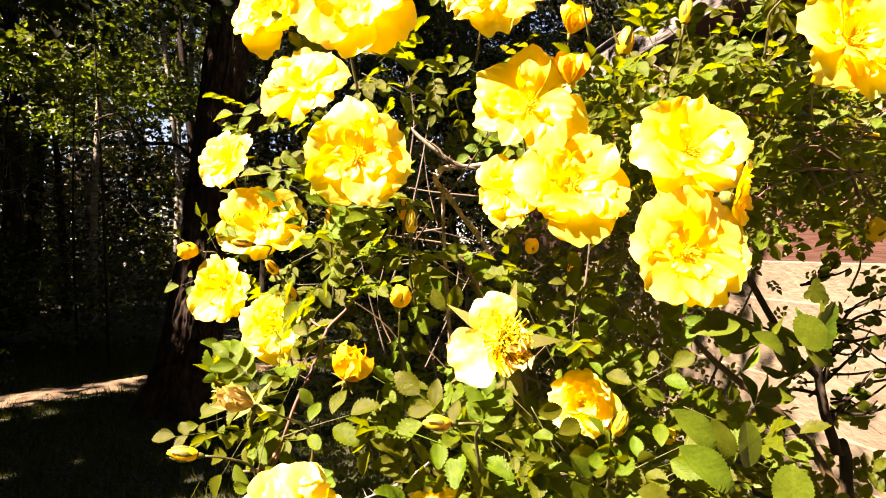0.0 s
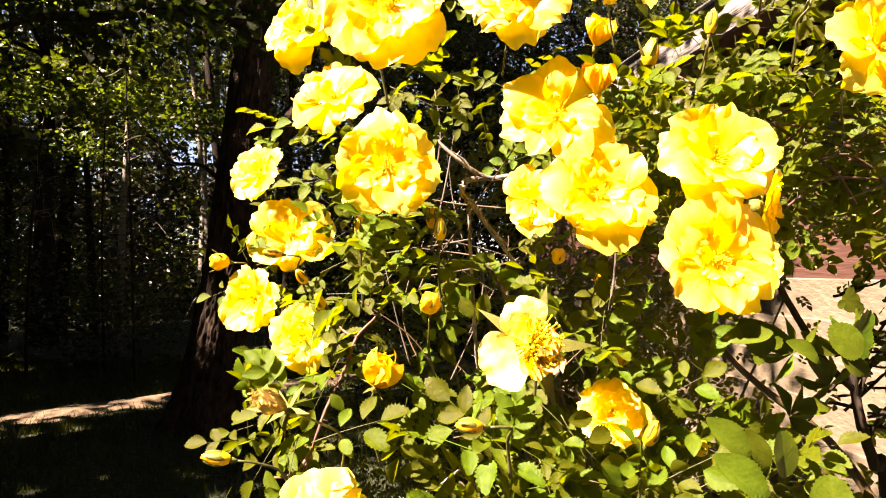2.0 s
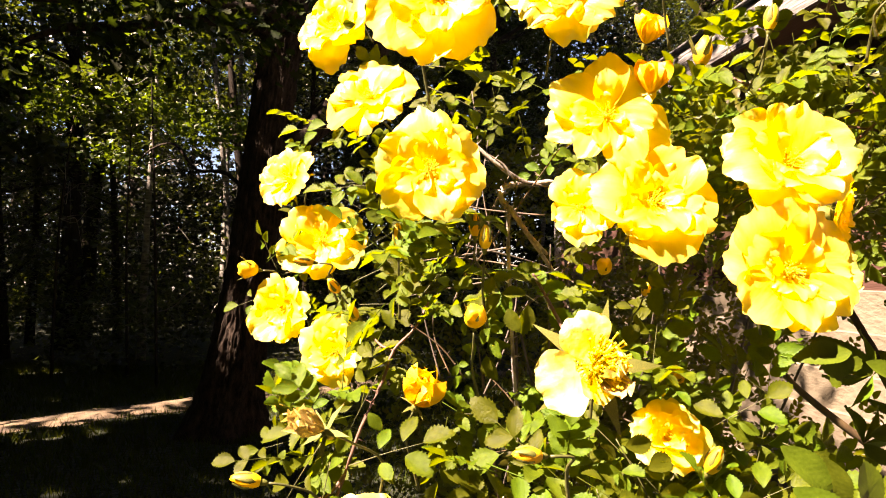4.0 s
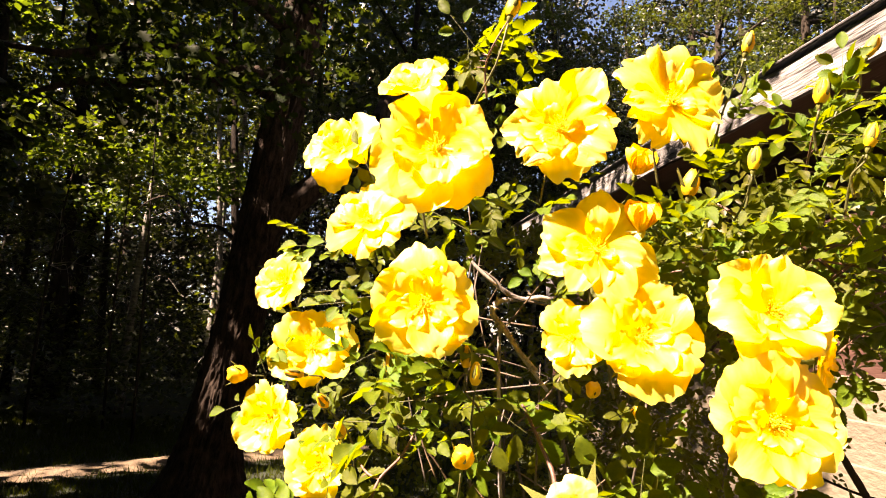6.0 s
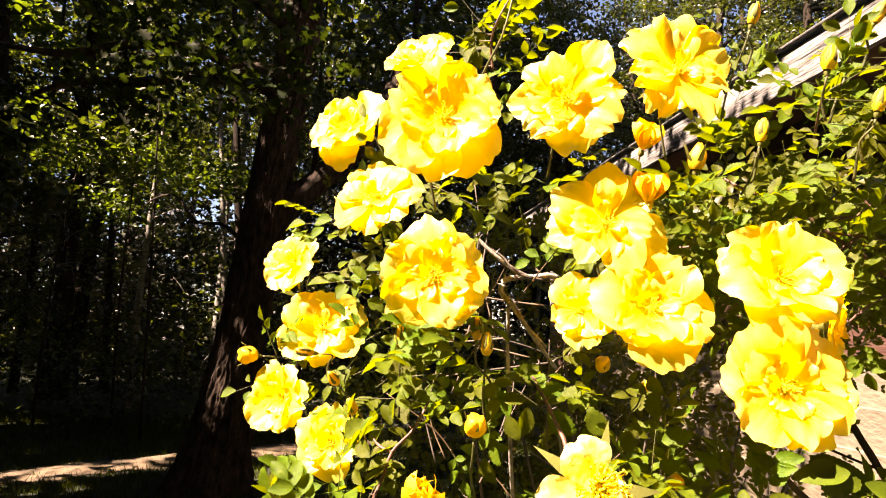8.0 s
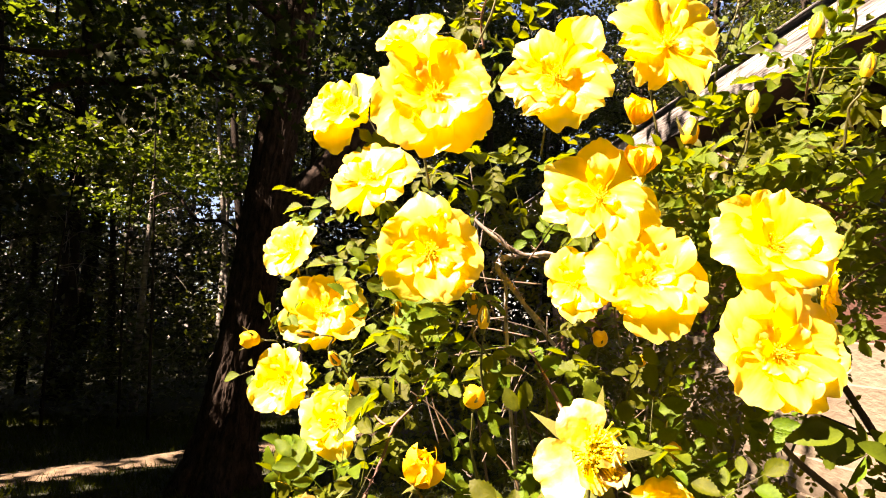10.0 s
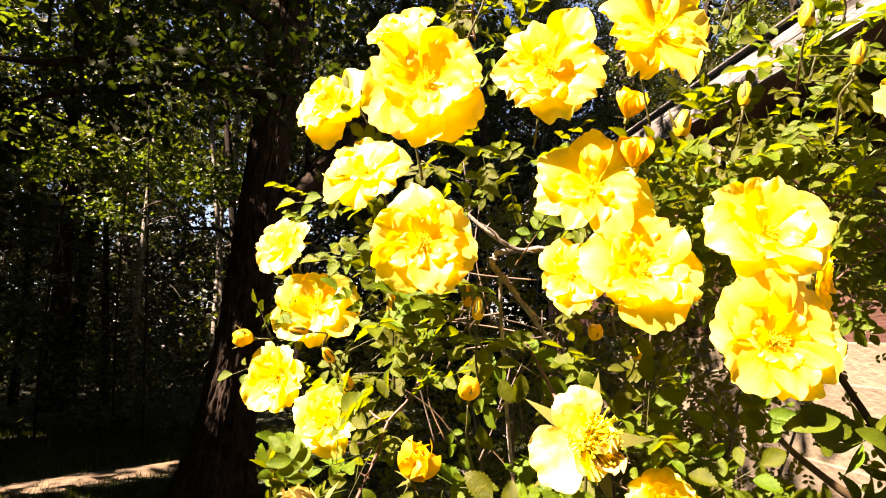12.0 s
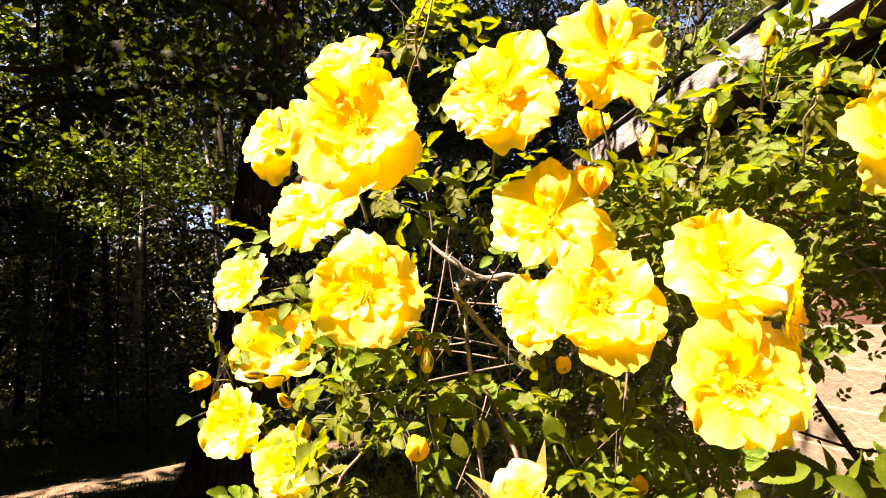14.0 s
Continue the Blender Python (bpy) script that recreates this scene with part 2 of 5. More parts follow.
def leaf_cloud(places, sizes, name, mat, parent, label="", kind="stuff", droop=0.0, normals=None, shape=None):
    """Many small folded leaves with pointed outline, one island each."""
    places = np.asarray(places)
    sizes = np.asarray(sizes)
    # a lane without leaves lets the sun reach the path
    w = places + np.array(parent.location if parent else (0, 0, 0))
    gx, gy = w[:, 0] - SUN_FROM.x / SUN_FROM.z * w[:, 2], w[:, 1] - SUN_FROM.y / SUN_FROM.z * w[:, 2]
    off = np.abs(np.interp(gx, LANE_X, LANE_Y) - gy) * 0.78
    keep = (off > 0.42) | (gx < -6.5) | (gx > -1.2) | (nrng.random(len(w)) < 0.07)
    for centre, radius in SUN_FLECKS:
        d = w - np.array(centre)
        along = d @ np.array(SUN_FROM)
        away = np.linalg.norm(d - along[:, None] * np.array(SUN_FROM), axis=1)
        keep &= ~((away < radius) & (along > 0.8))
    places, sizes = places[keep], sizes[keep]
    n = len(places)
    d = nrng.normal(size=(n, 3))
    d[:, 2] = d[:, 2] * 0.6 - droop
    d /= np.linalg.norm(d, axis=1)[:, None]
    up = nrng.normal(size=(n, 3)) + (np.array((0, 0, 1.0)) if normals is None else normals)
    s = np.cross(d, up)
    s /= np.linalg.norm(s, axis=1)[:, None] + 1e-9
    u = np.cross(s, d)
    L = np.asarray(sizes)[:, None]
    p = np.asarray(places)
    shape = shape or KITE
    size = len(shape) + 1
    v = np.stack([p + d * L * ty + s * L * tx + u * L * (0.35 * abs(tx) - 0.1 * ty * ty) for tx, ty in shape] + [p + d * L * 0.5 - u * L * 0.02], axis=1).reshape(-1, 3)
    base = np.arange(n)[:, None] * size
    f = (base[:, :, None] + np.array([[k, (k + 1) % (size - 1), size - 1] for k in range(size - 1)])[None]).reshape(-1, 3)
    me = bpy.data.meshes.new(name)
    me.vertices.add(len(v))
    me.vertices.foreach_set("co", v.ravel())
    me.loops.add(f.size)
    me.loops.foreach_set("vertex_index", f.ravel().astype(np.int32))
    me.polygons.add(len(f))
    me.polygons.foreach_set("loop_start", np.arange(0, f.size, 3, dtype=np.int32))
    me.polygons.foreach_set("loop_total", np.full(len(f), 3, dtype=np.int32))
    me.update(calc_edges=True)
    me.validate()
    me.materials.append(mat)
    return part(name, me, parent, label, kind=kind)


# ---- ground ----
def ground_sheet():
    verts, faces = [], []
    xs = [-600, -200, -60, -25] + [-14 + 0.5 * i for i in range(45)] + [15, 30, 80, 250, 600]
    ys = [-600, -150, -40, -12] + [-6 + 0.5 * i for i in range(61)] + [30, 45, 80, 200, 700]
    for y in ys:
        for x in xs:
            z = 0.05 * noise.noise((x * 0.5, y * 0.5, 0)) if abs(x) < 14 and -6 < y < 26 else 0
            verts.append((x, y, z - 0.02))
    w = len(xs)
    for j in range(len(ys) - 1):
        for i in range(w - 1):
            faces.append((j * w + i, j * w + i + 1, (j + 1) * w + i + 1, (j + 1) * w + i))
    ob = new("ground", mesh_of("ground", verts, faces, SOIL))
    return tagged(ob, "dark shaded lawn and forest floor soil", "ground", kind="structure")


ground = ground_sheet()


def dirt_path():
    verts, faces = [], []
    line = list(zip(LANE_X, LANE_Y))
    n = 0
    for i in range(len(line) - 1):
        a, b = Vector((*line[i], 0)), Vector((*line[i + 1], 0))
        side = (b - a).normalized().cross(Vector((0, 0, 1)))
        for k in range(16):
            c = a.lerp(b, k / 16)
            for e in (-1, -0.5, 0, 0.5, 1):
                w = 0.27 * e + (0.16 * noise.noise((c.x * 2, c.y * 2, e * 9)) + 0.10 * noise.noise((c.x * 7, c.y * 7, e * 9)) if abs(e) == 1 else 0)
                q = c + side * w
                z = 0.05 * noise.noise((q.x * 0.5, q.y * 0.5, 0)) + (0.012 if abs(e) < 1 else -0.012)
                verts.append((q.x, q.y, z))
            n += 1
    for i in range(n - 1):
        for k in range(4):
            faces.append((i * 5 + k, i * 5 + k + 1, (i + 1) * 5 + k + 1, (i + 1) * 5 + k))
    ob = new("dirt_path", mesh_of("dirt_path", verts, faces, DIRT))
    return tagged(ob, "bare tan dirt path across the lawn", "path", kind="structure")


dirt_path()


def grass():
    n = 95000
    x = nrng.uniform(-7, 1.2, n)
    y = np.where(np.arange(n) < 60000, nrng.uniform(2.2, 8.5, n), nrng.uniform(-3.5, 2.2, n))
    # thinner on the path
    along = (np.interp(x, [-16, -9, -6, -4.3, -3.3, -2.3, -1, 1], [2, 3.4, 4.35, 5.05, 5.75, 6.6, 7.6, 8.8]) - y)
    keep = (np.abs(along) > 0.34) | (nrng.random(n) < 0.05)
    x, y = x[keep], y[keep]
    n = len(x)
    z = np.array([0.05 * noise.noise((a * 0.5, b * 0.5, 0)) - 0.022 for a, b in zip(x, y)])
    h = nrng.uniform(0.03, 0.10, n)
    w = nrng.uniform(0.003, 0.006, n)
    turn = nrng.uniform(0, 6.28, n)
    bx, by = nrng.normal(0, 0.4, n) * h, nrng.normal(0, 0.4, n) * h
    c, s = np.cos(turn) * w, np.sin(turn) * w
    v = np.stack([np.stack([x - c, y - s, z], 1), np.stack([x + c, y + s, z], 1), np.stack([x + bx, y + by, z + h], 1)], 1).reshape(-1, 3)
    me = bpy.data.meshes.new("grass")
    me.from_pydata(v.tolist(), [], np.arange(3 * n).reshape(-1, 3).tolist())
    me.materials.append(GRASS)
    tagged(new("grass", me), "short lawn grass, shaded with sunny patches", "grass", kind="stuff")


grass()

# ---- house beside the bush ----
house = tagged(new("house"), "brown and cream clapboard house with peeling white eave", "house")
house.matrix_basis = pose(1.524, 2.0, 0, 0, 0, 12.4)
# local frame: y runs along the eave, x points into the house


def house_parts():
    near, far = -7.0, 4.75
    mid, long = (near + far) / 2, far - near
    wall_x = 0.36
    core = box((0.16, long - 0.1, 2.75), (wall_x + 0.12, mid, 1.35))
    part("wall", mesh_of("wall", *core, SOFFIT, False), house)
    end = box((4.6, 0.16, 2.75), (wall_x + 2.3, far - 0.1, 1.35))
    part("end_wall", mesh_of("end_wall", *end, BROWN, False), house)
    back = box((4.6, 0.16, 2.75), (wall_x + 2.3, near + 0.1, 1.35))
    part("end_wall", mesh_of("end_wall", *back, BROWN, False), house)
    z = 0.12
    for i in range(13):
        h = 0.19
        mat = CREAM if z + h < 1.28 else BROWN
        board = box((0.022, long - 0.2, h + 0.02), (0, 0, 0), 0.005)
        part("clapboard", mesh_of("clapboard", *board, mat, False), house,
                  m=pose(wall_x + 0.022, mid, z + h / 2, 0, -4.5, 0))
        z += h + 0.004
    plinth = box((0.06, long - 0.15, 0.2), (wall_x + 0.02, mid, 0.06))
    part("foundation", mesh_of("foundation", *plinth, CREAM, False), house, "pale concrete foundation")
    corner = box((0.10, 0.03, 2.6), (wall_x - 0.02, far - 0.02, 1.35))
    part("corner_board", mesh_of("corner_board", *corner, WHITE_TRIM, False), house, "white corner board")
    fascia = box((0.025, long + 0.5, 0.19), (0.012, mid + 0.1, 2.61), 0.006)
    part("fascia", mesh_of("fascia", *fascia, WHITE_TRIM, False), house, "fascia board with peeling white paint")
    under = box((0.34, long + 0.5, 0.02), (0.195, mid + 0.1, 2.53), 0.003)
    part("soffit", mesh_of("soffit", *under, SOFFIT, False), house, "brown painted soffit under the eave")
    frieze = box((0.03, long - 0.1, 0.10), (wall_x - 0.004, mid, 2.465), 0.004)
    part("trim_strip", mesh_of("trim_strip", *frieze, SOFFIT, False), house, "brown painted trim under the soffit")
    slope = radians(20)
    deck = box((3.2, long + 0.6, 0.016), (0, 0, 0), 0.003)
    part("roof", mesh_of("roof", *deck, SHINGLE, False), house, m=pose(1.6 * math.cos(slope) - 0.02, mid + 0.1, 2.717 + 1.6 * math.sin(slope), 0, -20, 0))
    for row in range(9):
        strip = box((0.22, long + 0.62, 0.012), (0, 0, 0), 0.003)
        d = 0.08 + row * 0.16
        part("shingle_course", mesh_of("shingle_course", *strip, SHINGLE, False), house,
             m=pose(d * math.cos(slope) + 0.002, mid + 0.1, 2.732 + d * math.sin(slope), 0, -21.5, 0))


house_parts()


# ---- trees ----
def spread_clumps(n, centre, size):
    c = nrng.normal(size=(n, 3)) * np.array(size) * 0.55 + np.array(centre)
    return c


def tree(name, x, y, height, radius, bark, label, lean=(0, 0), crown=None, leaves=2500, leaf=0.09, limbs=5, seed=0, category="tree", leafmat=None, shape=None):
    """A tapered leaning trunk with limbs and a crown of leaf clumps with gaps. crown: lowest height, half width, half height."""
    r2 = random.Random(seed)
    base = tagged(new(name), label, category, {"forest_tree": "forest trees", "birch_tree": "birches", "oak_tree": "oaks behind the house"}.get(name, "shade trees"))
    base.location = (x, y, -0.05)
    pts, rad = [], []
    for k in range(6):
        t = k / 5
        pts.append((lean[0] * t + 0.04 * height * 0.1 * (r2.random() - 0.5), lean[1] * t + 0.04 * height * 0.1 * (r2.random() - 0.5), height * t))
        rad.append(radius * ((1.35 if k == 0 else 1.0) - 0.8 * t))
    v, f, fine = tube(pts, rad, 9, 0.12, seed)
    part("trunk", mesh_of("trunk", v, f, bark), base)
    low, wide, tall = crown or (height * 0.35, height * 0.25, height * 0.35)
    tips = []
    for k in range(limbs):
        t = r2.uniform(low / height, 0.95)
        start = fine[int(t * (len(fine) - 1))]
        a = r2.uniform(0, 6.283)
        reach = wide * r2.uniform(0.5, 1.0)
        tip = start + Vector((math.cos(a) * reach, math.sin(a) * reach, reach * r2.uniform(0.1, 0.7)))
        bend = start.lerp(tip, 0.5) + Vector((0, 0, reach * r2.uniform(-0.1, 0.12)))
        v, f, limb = tube([start, bend, tip], [radius * 0.3, radius * 0.18, radius * 0.05], 6, 0.15, seed + k)
        part("limb", mesh_of("limb", v, f, bark), base)
        tips += [limb[len(limb) // 2], limb[-1], limb[-2]]
    clumps = np.array([tuple(p) for p in tips] + [tuple(q) for q in spread_clumps(max(6, leaves // (420 if name == "oak_tree" else 120)), (lean[0] * 0.7, lean[1] * 0.7, low + tall), (wide, wide, tall))])
    clumps[:, 2] = np.maximum(clumps[:, 2], low * 0.8)
    which = nrng.integers(0, len(clumps), leaves)
    places = clumps[which] + nrng.normal(size=(leaves, 3)) * np.array((0.34, 0.34, 0.15)) * (0.32 + 0.10 * wide)
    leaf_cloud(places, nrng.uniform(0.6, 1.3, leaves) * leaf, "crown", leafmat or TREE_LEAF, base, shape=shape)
    return base


def lawn_tree():
    """The thick leaning tree with furrowed bark, a fork and low spreading branches."""
    base = tagged(new("oak_tree"), "thick dark leaning tree with furrowed bark beside the path", "tree")
    base.location = (-2.22, 5.05, -0.03)
    sides, rings = 170, 300
    verts, faces = [], []
    for j in range(rings + 1):
        z = 3.4 * j / 240 if j < 240 else 3.4 + 3.6 * (j - 240) / 60
        r = 0.195 - 0.010 * z + 0.17 * math.exp(-z * 2.6)
        cx = 0.15 * z - 0.012 * z * z + 0.03 * math.sin(z * 1.7) - 0.045 * math.exp(-(z - 1.0) ** 2 / 1.5)
        cy = 0.04 * z
        for k in range(sides):
            a = 6.28318 * k / sides
            u, v = math.cos(a), math.sin(a)
            ridge = noise.noise((u * 1.6, v * 1.6, z * 0.55)) * 0.03
            w = a + 0.10 * noise.noise((u * 3, v * 3, z * 4.0)) + 0.05 * noise.noise((u * 8, v * 8, z * 11.0))
            # long plates with deep cracks between them, broken across here and there
            furrow = min(1.0, 2.6 * abs(noise.noise((math.cos(w) * 8.5, math.sin(w) * 8.5, z * 2.3))))
            across = min(1.0, 3.2 * abs(noise.noise((math.cos(w) * 6.0, math.sin(w) * 6.0, z * 9.0 + 31))))
            ridge += 0.030 * furrow * (0.55 + 0.45 * across) + 0.006 * noise.noise((u * 14, v * 14, z * 16))
            root = 0.05 * math.exp(-z * 4) * math.sin(a * 5 + 1)
            verts.append((cx + (r + ridge + root) * u, cy + (r + ridge + root) * v, z))
    for j in range(rings):
        for k in range(sides):
            n = (k + 1) % sides
            faces.append((j * sides + k, j * sides + n, (j + 1) * sides + n, (j + 1) * sides + k))
    part("trunk", mesh_of("trunk", verts, faces, BARK), base)

    def limb(points, radii, seed):
        v, f, line = tube([Vector(p) - base.location for p in points], radii, 8, 0.15, seed)
        part("limb", mesh_of("limb", v, f, BARK), base)
        return line
    lines = []
    lines.append(limb([(-1.9801, 5.1000, 2.1787), (-1.7320, 5.2000, 2.4885), (-1.4659, 5.3000, 2.7873), (-1.0823, 5.4000, 3.2452), (-0.8131, 5.6000, 4.0494)], [0.16, 0.13, 0.12, 0.1, 0.07], 1))
    lines.append(limb([(-1.8944, 5.1000, 3.5163), (-2.2443, 4.9000, 3.5361), (-2.6106, 4.8000, 3.5146), (-3.0030, 4.7000, 3.4128), (-3.4384, 4.6000, 3.3797), (-3.7844, 4.5000, 3.2152)], [0.09, 0.06, 0.05, 0.045, 0.035, 0.015], 2))
    lines.append(limb([(-1.8556, 5.1000, 3.6862), (-2.2128, 4.8000, 3.6261), (-2.4840, 4.6000, 3.6856), (-2.9708, 4.5000, 3.6571), (-3.4233, 4.4000, 3.5263), (-3.8817, 4.3000, 3.5478)], [0.08, 0.05, 0.045, 0.04, 0.035, 0.02], 3))
    lines.append(limb([(-1.8766, 5.2000, 4.2031), (-2.0898, 4.6000, 4.1966), (-2.4884, 4.2000, 4.1509), (-3.0747, 4.0000, 4.2148), (-3.6574, 3.6000, 4.0216)], [0.09, 0.06, 0.05, 0.04, 0.02], 4))
    lines.append(limb([(-1.8408, 5.2000, 4.4449), (-1.3057, 4.6000, 4.4174), (-0.9212, 4.1000, 4.4847), (-0.3651, 3.8000, 4.5392)], [0.09, 0.06, 0.045, 0.02], 5))
    lines.append(limb([(-1.9131, 5.0000, 1.8677), (-2.35, 5.25, 2.26), (-2.72, 5.4, 2.33), (-3.05, 5.6, 2.62), (-3.40, 5.8, 2.62), (-3.62, 5.9, 2.48)], [0.026, 0.018, 0.015, 0.012, 0.009, 0.004], 6))
    clumps = []
    for line in (lines[3][5:9], lines[4][5:]):
        for q in line:
            for _ in range(1):
                clumps.append(tuple(q + Vector((nrng.normal() * 0.3, nrng.normal() * 0.4, nrng.normal() * 0.16 + 0.12))))
    for _ in range(95):
        q = (nrng.uniform(-3.2, 2.1), nrng.uniform(-2.2, 3.0))
        clumps.append((*q, nrng.uniform(5.8 if q[1] < 2.2 else 5.0, 7.5)))
    for _ in range(9):
        clumps.append((nrng.uniform(-0.7, 0.9), nrng.uniform(-1.6, -0.4), nrng.uniform(3.0, 3.7)))
    # extra clumps above the view, added to shade the far house wall
    for _ in range(16):
        clumps.append((nrng.uniform(-1.7, -0.7) + 2.22, nrng.uniform(1.7, 3.0) - 5.05, nrng.uniform(4.5, 5.5)))
    clumps = np.array(clumps)
    n = 10500
    places = clumps[nrng.integers(0, len(clumps), n)] + nrng.normal(size=(n, 3)) * np.array((0.22, 0.22, 0.14))
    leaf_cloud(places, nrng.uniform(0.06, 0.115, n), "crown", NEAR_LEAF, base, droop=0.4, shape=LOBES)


lawn_tree()

# unseen trees on the sunny side of the lawn, added to cast its shade
for i, (x, y, h) in enumerate(((-8.6, 0.4, 9), (-9.4, 2.6, 10), (-8.3, 4.6, 9.5), (-12, 0.5, 11), (-11.5, 6.5, 11), (-7.6, 6.9, 9), (-6.9, 1.4, 9), (-6.0, 0.7, 8.5), (-6.8, 3.9, 9.5), (-8.2, -1.2, 9), (-5.5, 2.7, 8), (-7.2, 5.6, 10), (-9.0, 8.4, 11), (-12.5, 9.5, 12))):
    tree("shade_tree", x, y, h, 0.2, DARK_BARK, "unseen leafy broad tree added to cast shade", (0.3, 0.2), (2.6, 2.0, 2.6), 5600, 0.19, 7, 40 + i)



def overhead_limb():
    """A tall unseen tree, added so its leafy limb keeps the back of the rose bush in shade."""
    base = tagged(new("shade_tree"), "unseen leafy broad tree added to cast shade", "tree")
    base.location = (-6.4, 1.6, -0.05)
    v, f, _ = tube([(0, 0, 0), (0.1, 0, 2.5), (0.3, 0, 4.5), (0.6, 0, 7.5)], [0.28, 0.22, 0.18, 0.05], 10, 0.1, 3)
    part("trunk", mesh_of("trunk", v, f, DARK_BARK), base)
    v, f, _ = tube([(0.25, 0, 3.9), (1.5, -0.3, 4.6), (3.0, -0.7, 5.1), (4.4, -0.9, 5.4)], [0.1, 0.08, 0.06, 0.02], 8, 0.1, 4)
    part("limb", mesh_of("limb", v, f, DARK_BARK), base)
    n = 15000
    h = nrng.uniform(-0.35, 0.35, n)
    high = 5.25 + h
    # crown is projected along the sun from the area it must darken
    places = np.stack([nrng.uniform(-1.03, 0.92, n) + SUN_FROM.x / SUN_FROM.z * (high - 1.3), nrng.uniform(0.85, 3.05, n) + SUN_FROM.y / SUN_FROM.z * (high - 1.3), high], 1) + nrng.normal(size=(n, 3)) * np.array((0.11, 0.06, 0.1)) - np.array(base.location)
    leaf_cloud(places, nrng.uniform(0.1, 0.18, n), "crown", TREE_LEAF, base)


overhead_limb()

# forest behind the lawn
for i in range(44):
    x = rng.uniform(-17, 9)
    y = rng.uniform(8.4, 24)
    if x > -0.5 and y < 11:
        y += 5
    birch = i % 11 == 1
    tall = rng.uniform(8, 14)
    tree("birch_tree" if birch else "forest_tree", x, y, tall, rng.uniform(0.05, 0.09) if birch else rng.uniform(0.06, 0.17), BIRCH if birch else DARK_BARK,
         "slender pale birch in the shaded forest" if birch else "slim dark forest tree with leafy crown",
         (rng.uniform(-1.2, 1.2), rng.uniform(-0.4, 0.4)), (rng.uniform(0.9, 3.0), 1.7, tall * 0.33), 4400, 0.09, 7, 100 + i)
# pale slender stems that stand out between the trunks
for i, (x, y) in enumerate(((-5.35, 9.0), (-4.35, 9.6), (-4.15, 9.7))):
    tree("birch_tree", x, y, 11 + i % 3, 0.055, BIRCH, "slender pale birch in the shaded forest", (0.25 - 0.1 * i, 0.1), (4.5, 1.3, 3.0), 1500, 0.1, 4, 300 + i)
# leafy trees behind the house
for i, (x, y, h) in enumerate(((3.5, 10.0, 9), (5.0, 9.2, 9), (6.8, 9.0, 10), (5.2, 13, 12), (0.0, 10.5, 6.5), (1.8, 15, 8), (-1.6, 11.5, 10))):
    tree("oak_tree", x, y, h, 0.16, DARK_BARK, "sunlit leafy oak behind the house", (0.2, 0), (2.2, 1.8, 2.8), 24000, 0.062, 12, 400 + i, shape=KITE)


def with_glints(c, share):
    """Fewer leaf clumps where the sky glints between the stems."""
    side, rise = c[:, 0] / c[:, 1], (c[:, 2] - 1.4) / c[:, 1]
    open_part = (side > -0.66) & (side < -0.34) & (rise > 0.15) & (rise < 0.55)
    return c[~(open_part & (nrng.random(len(c)) < share))]


